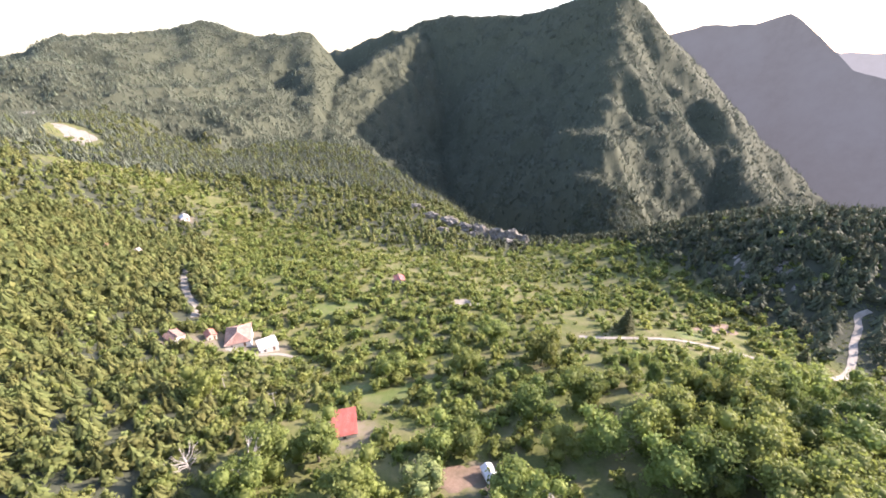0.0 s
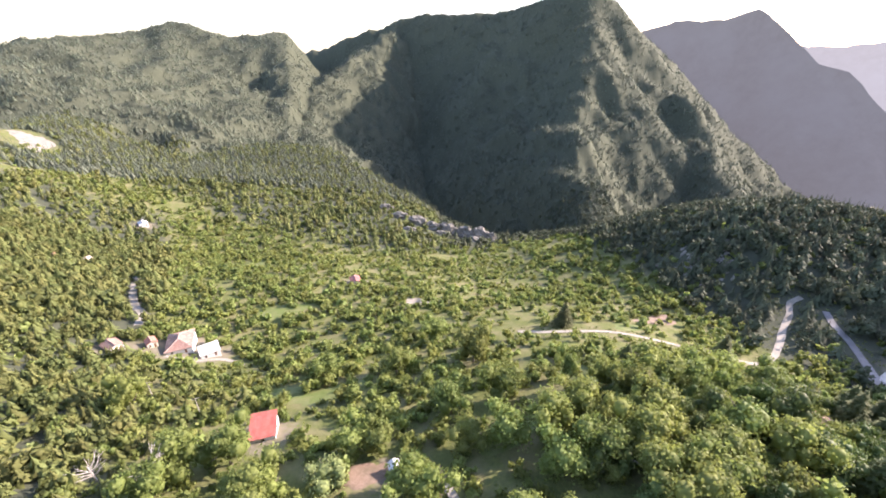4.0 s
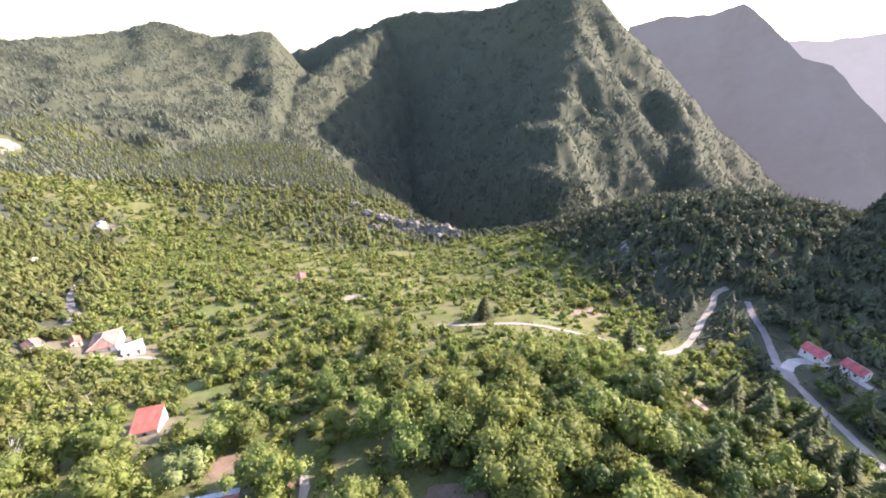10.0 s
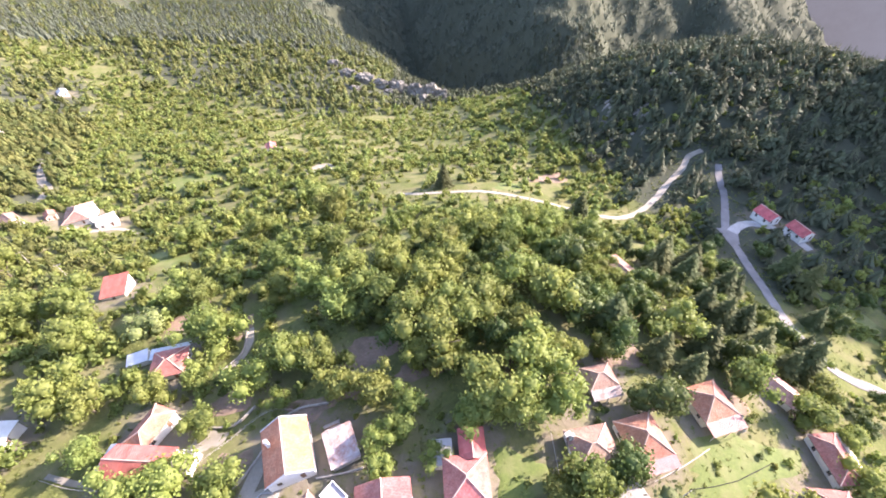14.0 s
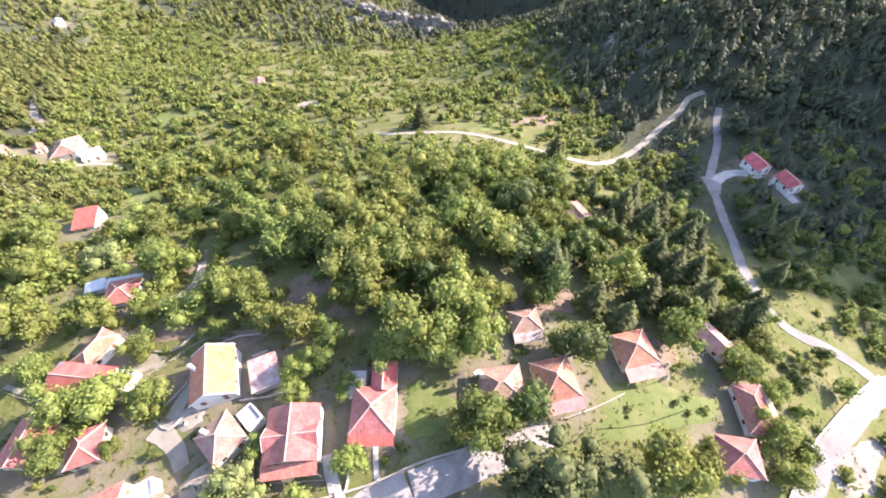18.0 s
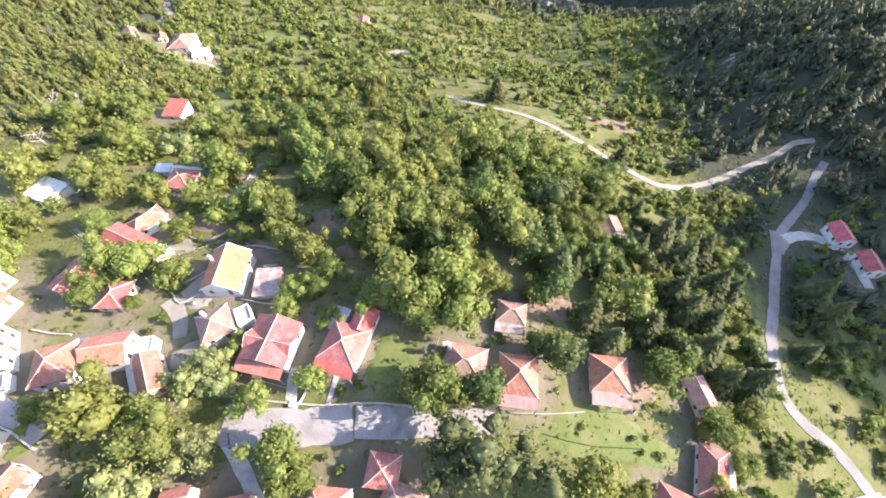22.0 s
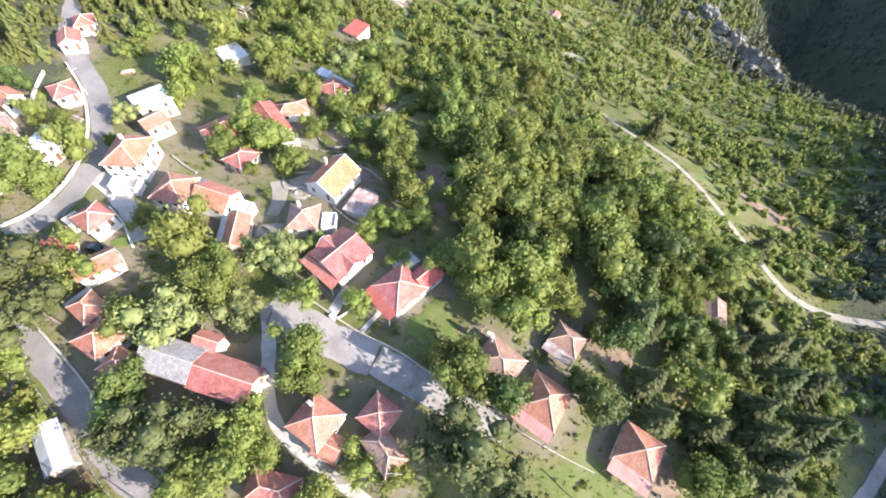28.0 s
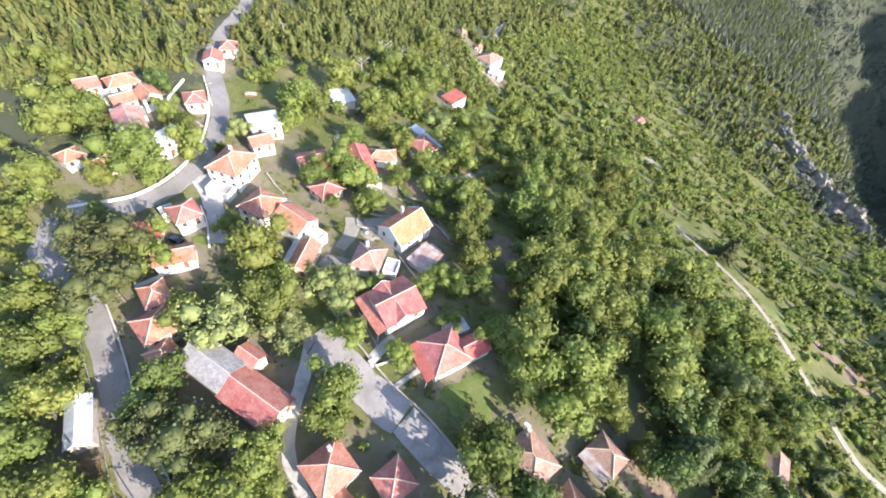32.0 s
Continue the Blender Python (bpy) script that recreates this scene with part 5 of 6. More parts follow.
railing([(28.5, 7.6), (33.2, 11.2), (37.6, 15.4), (41.6, 17.6), (46.5, 17.0)], "grey post railing above the yard of the ochre-roofed house")
railing([(62.5, -15.2), (66, -15.5), (75.3, -15.4)], "grey post railing before the red-roofed house")
railing([(-4.3, 7.0), (3.0, 4.6), (11.1, 3.2)], "leaning grey fence along the footpath")
railing([(104.6, 5.4), (104.2, -0.6), (104.0, -4.0)], "thin grey fence beside the lawn")
railing([(46, -69.0), (60, -68.3), (76, -68.2), (90, -66.2)], "steel guard rail along the lower road", 0.75, STEEL, 2.4)
sweep("wall_yard", [(26.4, 15.4), (33.2, 15.0), (37.1, 19.4)], 0.16, 0.7, MASONRY, "rubble retaining wall of a tilled plot")
sweep("wall_yard", [(36.0, -1.7), (40.2, -4.2), (43.5, -0.6), (46, -0.9)], 0.14, 0.6, CONCRETE, "low concrete wall round a dusty yard")
sweep("wall_yard", [(54.4, 1.0), (60.6, 1.4), (64, 2.0)], 0.16, 0.7, MASONRY, "rubble wall behind the houses")
sweep("wall_yard", [(25.0, 31.7), (28.6, 36.9), (27.4, 45.3)], 0.16, 0.6, MASONRY, "dry stone wall beside the garden path")
sweep("wall_yard", [(-23.9, -39.0), (-28.8, -36.6), (-36.3, -31.3)], 0.16, 0.9, WHITE, "whitewashed garden wall above the road")
sweep("wall_yard", [(20.2, -39.3), (26, -39.2), (33.5, -40.6)], 0.15, 0.9, WHITE, "whitewashed wall beside the ramp")
sweep("wall_yard", [(74.2, -61.4), (79.5, -59.6), (85.0, -59.6), (92, -58.6)], 0.18, 1.0, CONCRETE, "pale retaining wall above the lower road")
sweep("wall_yard", [(79.6, -9.5), (79.8, -15.5), (79.4, -17.6)], 0.12, 0.6, WHITE, "white garden wall beside the ramp")
sweep("wall_yard", [(-14.3, -36.6), (-10.4, -35.4), (-6.4, -36.4)], 0.16, 0.8, WHITE, "whitewashed wall before the unfinished building")
sweep("wall_yard", [(13.4, -20.3), (18.8, -19.6), (22, -18.6)], 0.15, 0.8, MASONRY, "rubble wall behind the row of houses")
strip("pavement_path", [(27.5, 46), (29.4, 41), (29.0, 36), (26.9, 32.7)], (2.6, 1.6), DUST, "trodden garden path of pale earth", "path", lift=0.2)
strip("pavement_path", [(-4, 8), (3, 5.8), (9, 4.4)], 1.2, DUST, "trodden footpath behind a fence", "path", lift=0.18)
strip("pavement_path", [(104, -38), (108, -33), (112, -30)], (1.6, 1.2), DUST, "trodden path under the trees", "path", lift=0.18)
terrace(17.5, -33.4, 44, 6.4, 3.6, 2.6, "white terrace with parapets before the large house")
terrace(31.4, -23.0, 118, 2.2, 8.2, 3.2, "narrow white roof terrace between two houses")
terrace(41.0, -16.4, 116, 3.4, 5.0, 3.0, "grey roof terrace at the end of a row", ZINC)
terrace(26.4, 7.0, -9, 3.0, 4.6, 2.4, "white lean-to terrace beside the red sheet roof")
terrace(-18.4, -46.4, 93, 4.0, 5.6, 2.2, "whitewashed stepped terrace below a house")
terrace(-8.6, -36.8, 118, 5.4, 3.4, 1.2, "pale concrete forecourt before the unfinished building")
terrace(-29.2, -52.0, 100, 4.4, 4.6, 2.0, "whitewashed terrace between two houses")
terrace(58.9, -3.4, 46, 3.4, 4.4, 3.0, "dark grey flat annex with a white parapet", SLATE)
terrace(80.6, 2.6, -2, 4.0, 5.2, 2.6, "grey flat annex behind the pyramid-roofed house", CONCRETE, CREAM, (0, 0, 0, 0))
terrace(6.4, 38.6, 9, 4.6, 3.4, 2.2, "pale grey sheet-covered annex", ZINC, CREAM, (0, 0, 0, 0))
terrace(1.0, 37.6, 20, 5.0, 4.0, 2.2, "small pale flat-roofed store", ZINC, WHITE, (0, 0, 0, 0))
terrace(20.4, -46.6, 101, 3.2, 3.0, 2.4, "white balcony terrace facing the road")
steps(14.6, -37.0, 30, 2.4, 7, "pale concrete steps up to the large house")
steps(30.2, -19.4, 120, 1.6, 6, "narrow concrete steps between houses")
steps(79.4, -17.8, 100, 1.4, 5, "concrete garden steps beside the square")

# a dark tube lies across the meadow
ends = [(132.3, -7.3), (138, -7.0), (144.2, -6.2), (150, -4.6), (154.7, -3.3)]
v, f = tube([(a, b, height(a, b) + 0.22) for a, b in ends], [0.09] * 5, 5)
tagged(new("cable", mesh_from("cable", v, f, [RUBBER])), "thick dark tube lying on the meadow grass", "cable")


def timber_pile(x, y, turn, label):
    root = thing("timber_pile", x, y, height(x, y), turn, label, "timber", "timber piles")
    n = 0
    for row in range(3):
        for k in range(6 - row):
            o = (k - (5 - row) / 2) * 0.34
            v, f = tube([(-1.7 + random.uniform(-0.2, 0.2), o, 0.17 + 0.29 * row), (1.7 + random.uniform(-0.2, 0.2), o, 0.17 + 0.29 * row)], [0.16, 0.14], 7)
            piece("log", v, f, DEADWOOD if n % 3 else WOOD, root)
            n += 1
    return root


for x, y, turn in ((-12.6, -32.6, 20), (-26.1, -13.4, 70), (56.4, 11.6, 20), (108.4, 12.2, 60), (-29.6, 9.2, 10), (89.6, -43.6, 35)):
    timber_pile(x, y, turn, "stack of grey weathered logs on the ground")


def barrel(x, y, label, mat):
    root = thing("barrel", x, y, height(x, y) + 0.05, random.uniform(0, 90), label, "barrel", "barrels and tubs")
    v, f = tube([(0, 0, 0), (0, 0, 0.08), (0, 0, 0.5), (0, 0, 0.92), (0, 0, 1.0)], [0.33, 0.36, 0.40, 0.36, 0.33], 12)
    piece("body", v, f, mat, root)
    v, f = tube([(0, 0, 1.0), (0, 0, 1.05)], [0.30, 0.28], 12)
    piece("lid", v, f, RUBBER, root)


for x, y in ((154.4, 7.5), (152.8, 4.3), (195.6, 27.3), (198.4, 31.1), (189.8, 31.2), (43.8, -3.2), (62.6, -12.6), (35.2, 4.4)):
    barrel(x, y, "small white plastic barrel standing on the grass", WHITE)

# ---- plants ----
rng = np.random.default_rng(5)


def crown_cards(seed, lobes, cards, card, spread=(1, 1, 1)):
    """Small leafy tufts set over several lobes: unit crown about 2 wide, its middle at height 0."""
    r = np.random.default_rng(seed)
    cen = r.normal(0, 0.42, (lobes, 3)) * (1, 1, 0.8)
    cen[0] = 0
    rad = r.uniform(0.36, 0.62, lobes)
    rad[0] = 0.7
    pick = r.choice(lobes, cards, p=rad**2 / (rad**2).sum())
    d = r.normal(0, 1, (cards, 3))
    d[:, 2] += 0.25
    d /= np.linalg.norm(d, axis=1, keepdims=True)
    p = cen[pick] + d * (rad[pick] * r.uniform(0.70, 1.14, cards))[:, None]
    nrm = d + r.normal(0, 0.62, (cards, 3))
    nrm /= np.linalg.norm(nrm, axis=1, keepdims=True)
    a = np.cross(nrm, r.normal(0, 1, (cards, 3)))
    a /= np.linalg.norm(a, axis=1, keepdims=True)
    b = np.cross(nrm, a)
    s = card * r.uniform(0.6, 1.3, cards)[:, None]
    q = np.stack([p - a * s - b * s * 0.6, p + a * s * 0.9 - b * s * 0.7, p + a * s * 0.7 + b * s * 0.8 + nrm * s * 0.25, p - a * s * 0.8 + b * s * 0.6], 1) * np.array(spread)
    v = q.reshape(-1, 3)
    k = np.arange(cards)[:, None] * 4
    t = np.concatenate([k + [0, 1, 2], k + [0, 2, 3]])
    return v, t


def bodies(seed, lobes, most, rings=3, seg=5, fill=0.8):
    """Leafy inner masses, one for each of the crown's larger lobes."""
    r = np.random.default_rng(seed)
    cen = r.normal(0, 0.42, (lobes, 3)) * (1, 1, 0.8)
    cen[0] = 0
    rad = r.uniform(0.36, 0.62, lobes)
    rad[0] = 0.7
    out = []
    for k in np.argsort(-rad)[:most]:
        v, t = core(seed + int(k), fill * rad[k], rings, seg)
        out.append((v + cen[k], t))
    return merged(out)


def core(seed, scale=0.62, rings=5, seg=7):
    r = np.random.default_rng(seed)
    v, t = [(0, 0, scale * 0.9)], []
    for i in range(1, rings):
        f = math.pi * i / rings
        for j in range(seg):
            a = 2 * math.pi * j / seg
            w = scale * (1 + 0.22 * r.uniform(-1, 1))
            v.append((w * math.sin(f) * math.cos(a), w * math.sin(f) * math.sin(a), 0.9 * w * math.cos(f)))
    v.append((0, 0, -scale * 0.8))
    for j in range(seg):
        t.append((0, 1 + j, 1 + (j + 1) % seg))
        for i in range(rings - 2):
            a, b = 1 + i * seg + j, 1 + i * seg + (j + 1) % seg
            t += [(a, a + seg, b), (b, a + seg, b + seg)]
        e = 1 + (rings - 2) * seg
        t.append((e + j, len(v) - 1, e + (j + 1) % seg))
    return np.array(v), np.array(t)


def merged(chunks):
    vs, ts, n = [], [], 0
    for v, t in chunks:
        vs.append(v)
        ts.append(t + n)
        n += len(v)
    return np.concatenate(vs), np.concatenate(ts)


def conifer(seed, layers, arms, wide=0.26):
    """A unit-high fir: whorls of drooping boughs round a thin stem."""
    r = np.random.default_rng(seed)
    v, t = [], []
    for k in range(layers):
        f = k / (layers - 1)
        z = 0.10 + 0.86 * f
        out = wide * (1 - f) ** 0.8 * r.uniform(0.85, 1.12) + 0.02
        for j in range(arms):
            a = 2 * math.pi * (j + 0.5 * (k % 2)) / arms + r.uniform(-0.25, 0.25)
            o = out * r.uniform(0.75, 1.2)
            h = 0.9 / layers
            c, s = math.cos(a), math.sin(a)
            c1, s1, c2, s2 = math.cos(a + 0.42), math.sin(a + 0.42), math.cos(a - 0.42), math.sin(a - 0.42)
            n = len(v)
            v += [(0, 0, z + 1.3 * h), (o * 0.62 * c1, o * 0.62 * s1, z + 0.1 * h), (o * c, o * s, z - 0.35 * h), (o * 0.62 * c2, o * 0.62 * s2, z + 0.1 * h)]
            t += [(n, n + 1, n + 2), (n, n + 2, n + 3)]
    n = len(v)
    v += [(0.02, 0, 0), (-0.01, 0.017, 0), (-0.01, -0.017, 0), (0, 0, 0.95)]
    t += [(n, n + 1, n + 3), (n + 1, n + 2, n + 3), (n + 2, n, n + 3)]
    return np.array(v), np.array(t)


def scatter(name, protos, x, y, z, wide, tall, mat, label, category, kind="stuff"):
    """One joined stand of plants."""
    n = len(x)
    pick = rng.integers(0, len(protos), n)
    vs, ts, tint, off = [], [], [], 0
    for k, (pv, pt) in enumerate(protos):
        m = np.nonzero(pick == k)[0]
        if not len(m):
            continue
        a = rng.uniform(0, 2 * math.pi, len(m))
        c, s = np.cos(a)[:, None], np.sin(a)[:, None]
        px = (pv[None, :, 0] * c - pv[None, :, 1] * s) * wide[m, None] + x[m, None]
        py = (pv[None, :, 0] * s + pv[None, :, 1] * c) * wide[m, None] + y[m, None]
        pz = pv[None, :, 2] * tall[m, None] + z[m, None]
        vs.append(np.stack([px, py, pz], -1).reshape(-1, 3))
        ts.append((pt[None] + (np.arange(len(m)) * len(pv))[:, None, None] + off).reshape(-1, 3))
        tint.append(np.repeat(rng.uniform(0, 1, len(m)), len(pv)))
        off += len(m) * len(pv)
    ob = new(name, array_mesh(name, np.concatenate(vs), np.concatenate(ts), mat, np.concatenate(tint)))
    return tagged(ob, label, category, kind=kind)


def clear_of(x, y, extra=0.0, spots=None):
    ok = np.ones(len(x), bool)
    for cx, cy, r in spots or KEEP_CLEAR:
        ok &= (x - cx) ** 2 + (y - cy) ** 2 > (r + extra) ** 2
    return ok


def quarry(x, y):
    return (((x + 676) / 46) ** 2 + ((y - 762) / 60) ** 2 < 1) | (np.hypot((x + 470) * 0.74 + (y - 572) * 0.67, 0.42 * (-(x + 470) * 0.67 + (y - 572) * 0.74)) < 30)


def beside(x, y, reach):
    """Within reach of the middle line of the valley's near side."""
    t = np.clip(x / 118, 0, 1)
    return np.hypot(x - 118 * t, y + 20 + 15 * t) < reach


def heath(x, y):
    """The open grassy ground round the gravel track."""
    return np.where(((x - 92) / 62) ** 2 + ((y - 142) / 40) ** 2 < 1, 0.4, 1.0)


def sample(count, x0, x1, y0, y1):
    return rng.uniform(x0, x1, count), rng.uniform(y0, y1, count)


FAR = [conifer(k, 2, 3, 0.30) for k in range(4)]
MID_FAR = [conifer(30 + k, 3, 5, 0.29) for k in range(5)]
MID = [conifer(10 + k, 5, 5, 0.27) for k in range(6)]
BUSH_FAR = [merged([crown_cards(50 + k, 5, 18, 0.34), bodies(50 + k, 5, 3, 3, 4, 0.66)]) for k in range(6)]
BUSH = [merged([crown_cards(60 + k, 5, 62, 0.20), bodies(60 + k, 5, 4, 3, 5, 0.62)]) for k in range(6)]
TREE_FAR = [merged([crown_cards(70 + k, 6, 46, 0.23), bodies(70 + k, 6, 5, 3, 4, 0.66)]) for k in range(6)]
LUMP = [(v * np.array([0.26, 0.26, 0.46]) + np.array([0, 0, 0.44]), t) for v, t in BUSH[:2] + BUSH_FAR[2:4]]
TREE_MID = [merged([crown_cards(80 + k, 9, 175, 0.125), bodies(80 + k, 9, 8, 3, 5, 0.64)]) for k in range(6)]


def tree_parts(name, seed, crown_v, crown_t, leaf, bark, tall=1.1, bare=False):
    """The first tree of a kind, one unit in radius: trunk with limbs, and crown."""
    r = random.Random(seed)
    root = new(name)
    chunks = [tube([(0, 0, -0.12), (0.02, 0.01, 0.4), (r.uniform(-0.05, 0.05), 0.03, tall + 0.25)], [0.085, 0.065, 0.03], 6)]
    for k in range(9 if bare else 5):
        a, h = r.uniform(0, 6.28), r.uniform(0.4, tall)
        o = r.uniform(0.45, 0.8)
        p0, p1 = Vector((0, 0, h)), Vector((0.5 * o * math.cos(a), 0.5 * o * math.sin(a), h + 0.25))
        p2 = Vector((o * math.cos(a + 0.2), o * math.sin(a + 0.2), h + r.uniform(0.4, 0.7)))
        chunks.append(tube([p0, p1, p2], [0.04, 0.026, 0.008], 4))
        if bare:
            for j in range(5):
                b = a + r.uniform(-1, 1)
                chunks.append(tube([p1.lerp(p2, j / 5), p1.lerp(p2, j / 5) + Vector((0.35 * math.cos(b), 0.35 * math.sin(b), r.uniform(0.1, 0.4)))], [0.014, 0.005], 3))
    v, f = joined(chunks)
    trunk = new("trunk", mesh_from("trunk", v, f, [bark], smooth=True))
    trunk.parent = root
    if not bare:
        crown = new("crown", array_mesh("crown", crown_v * np.array([1, 1, 0.95]) + np.array([0, 0, tall]), crown_t, leaf))
        crown.parent = root
    return root


def fir_parts(name, seed, leaf):
    """A fir or spruce: ragged whorls of small drooping sprays round a straight stem."""
    root = new(name)
    r = np.random.default_rng(seed)
    n = 1000
    f = 1 - np.sqrt(r.uniform(0.0, 1, n))
    whorl = np.round(f * 15) / 15
    f = np.clip(whorl + r.normal(0, 0.014, n), 0, 0.985)
    a = r.uniform(0, 2 * math.pi, n)
    lobe = 1 + 0.22 * np.sin(3 * a + 40 * whorl + seed) + 0.14 * np.sin(7 * a + 90 * whorl)
    out = (1 - f) ** 0.85 * lobe * (0.35 + 0.65 * np.sqrt(r.uniform(0, 1, n)))
    z = 0.32 + 3.1 * f - 0.22 * out + r.normal(0, 0.03, n)
    p = np.stack([out * np.cos(a), out * np.sin(a), z], 1)
    way = np.stack([np.cos(a), np.sin(a), -0.35 + r.normal(0, 0.25, n)], 1)
    side = np.stack([-np.sin(a), np.cos(a), r.normal(0, 0.3, n)], 1)
    s = (0.10 + 0.10 * (1 - f)) * r.uniform(0.7, 1.3, n)
    q = np.stack([p - way * s[:, None], p + side * 0.55 * s[:, None], p + way * 1.1 * s[:, None], p - side * 0.55 * s[:, None]], 1)
    k = np.arange(n)[:, None] * 4
    t = np.concatenate([k + [0, 1, 2], k + [0, 2, 3]])
    inner, it = conifer(seed, 7, 7, 0.19)
    v, t = merged([(q.reshape(-1, 3), t), (inner[:-4] * np.array([3.4, 3.4, 3.2]), it[:-3])])
    crown = new("crown", array_mesh("crown", v, t, leaf))
    crown.parent = root
    v, f = tube([(0, 0, -0.1), (0, 0, 3.1)], [0.075, 0.01], 6)
    trunk = new("trunk", mesh_from("trunk", v, f, [BARK]))
    trunk.parent = root
    return root


MADE_TREES = {}


def plant(kind, x, y, r, stretch=1.0):
    """A tree of that kind with crown radius r, copied from the first of its pattern."""
    spec = KINDS[kind]
    r = min(r, 4.5) if kind == "fir" else (1.16 if kind == "bright" else 1.04) * r
    pattern = random.randrange(3)
    at = Matrix.Translation((x, y, height(x, y) - 0.05)) @ pose(0, 0, 0, 0, 0, random.uniform(0, 360))
    key = (kind, pattern)
    if key not in MADE_TREES:
        if kind == "fir":
            root = fir_parts(spec[0], 90 + pattern, spec[1])
        else:
            cv, ct = merged([crown_cards(200 + 10 * spec[4] + pattern, spec[2], spec[3], spec[5], spec[6]), (lambda b: (b[0] * np.array(spec[6]), b[1]))(bodies(200 + 10 * spec[4] + pattern, spec[2], spec[2], 4, 6, 0.68))]) if spec[3] else (None, None)
            root = tree_parts(spec[0], pattern + 7 * spec[4], cv, ct, spec[1], DEADWOOD if kind == "bare" else BARK, spec[7], kind == "bare")
        root.matrix_basis = at @ Matrix.Diagonal((r, r, r * stretch, 1))
        tagged(root, spec[-1], "tree", "trees of the valley")
        MADE_TREES[key] = (root, r, r * stretch)
        return root
    first, r0, h0 = MADE_TREES[key]
    return copy_thing(first, at @ Matrix.Diagonal((r / r0, r / r0, r * stretch / h0, 1)))


# name, leaves, lobes, tufts, seed, tuft size, spread, crown height, label
KINDS = {
    "broad": ("tree", LEAF, 14, 1500, 1, 0.056, (1, 1, 1.0), 1.15, "light green broadleaf tree with a loose uneven crown"),
    "bright": ("tree", BRIGHT_LEAF, 10, 1300, 2, 0.056, (0.95, 0.95, 1.0), 1.1, "bright yellow-green fruit tree with a rounded crown"),
    "pale": ("tree", PALE_LEAF, 12, 1200, 3, 0.056, (1, 1, 0.95), 1.1, "pale blossoming tree with a thin crown"),
    "dark": ("tree", DARK_LEAF, 13, 1300, 4, 0.058, (0.95, 0.95, 1.05), 1.2, "deep green broadleaf tree in shade"),
    "pine": ("pine_tree", PINE_LEAF, 14, 1200, 5, 0.058, (1, 1, 0.9), 1.5, "olive green pine with layered boughs"),
    "poplar": ("poplar_tree", LEAF, 12, 800, 6, 0.06, (0.75, 0.75, 1.9), 2.3, "tall thin-crowned poplar beside the meadow"),
    "bare": ("bare_tree", LEAF, 1, 0, 7, 0.1, (1, 1, 1), 1.2, "dead grey tree with bare whitish branches"),
    "fir": ("fir_tree", FIR_LEAF, "dark green fir with drooping boughs"),
}
BRIGHT = [
    (26.8, 2.2, 4.8), (35.1, 2.8, 4.5), (35.6, 26.9, 4.9), (44.1, 19.4, 2.3), (66.6, 1.6, 3.0), (78.3, 2.7, 2.4),
    (80.5, -13.2, 3.1), (70.4, -19.6, 3.5), (52.9, -19.4, 2.2), (108.5, 12.1, 6.2), (105.3, 48.8, 8.1), (148.2, 34.3, 5.9),
    (32.7, -53.2, 4.3), (51.1, -28.1, 4.7), (-13.6, -1.5, 6.0), (-4.1, -7.9, 4.4), (107.0, -32.2, 3.7), (86.5, -70.0, 3.4),
    (22.6, 42.0, 4.6),
]
BROADLEAF = [
    (18.6, 42.5, 5.8), (20.0, 46.0, 4.4), (26.4, 15.4, 3.7), (11.6, 24.9, 3.9), (21.1, 28.5, 3.4), (-2.2, 22.6, 4.5),
    (3.7, 10.6, 3.8), (42.9, 32.3, 4.9), (52.6, 27.6, 4.4), (58.5, 19.9, 4.6), (66.4, 17.7, 4.9), (66.4, 7.3, 3.1),
    (72.1, 9.2, 3.1), (74.3, 12.4, 3.7), (91.3, 12.8, 7.4), (87.6, 6.9, 4.5), (98.0, 7.8, 4.8), (103.3, 19.7, 6.2),
    (82.6, 27.8, 6.5), (89.0, 35.4, 6.5), (74.9, 37.3, 6.4), (66.2, 47.4, 6.8), (96.4, 41.0, 6.5), (114.7, 42.7, 6.0),
    (123.0, 53.0, 6.1), (79.5, 46.7, 6.1), (56.6, 44.4, 6.2), (46.6, 57.5, 6.4), (60.1, 58.7, 6.0), (88.0, 57.9, 5.7),
]
BROADLEAF_2 = [
    (128.6, 26.0, 4.8), (158.4, 14.3, 5.1), (161.8, 22.6, 4.8), (172.7, 7.4, 4.4), (180.6, 12.6, 3.8), (172.7, -7.0, 4.1),
    (178.3, 0.8, 3.3), (109.9, -3.8, 5.4), (104.2, -7.0, 4.2), (142.4, -16.3, 5.9), (152.3, -15.7, 4.2), (173.6, -17.0, 4.1),
    (17.3, -7.5, 4.0), (22.9, -4.6, 2.5), (62.2, -9.3, 2.3), (125.1, 80.4, 6.0), (110.8, 72.5, 5.7), (99.4, 75.0, 5.8),
    (68.7, 64.9, 5.8), (48.4, 79.9, 6.1), (31.6, 74.6, 6.0), (51.2, -47.9, 3.7), (43.6, -32.9, 6.8), (31.9, -34.5, 3.6),
    (56.8, -32.7, 5.6), (80.7, -26.4, 5.2), (86.2, -30.9, 4.6), (77.7, -34.7, 3.8), (87.0, -53.1, 5.3), (87.8, -48.1, 4.8),
]
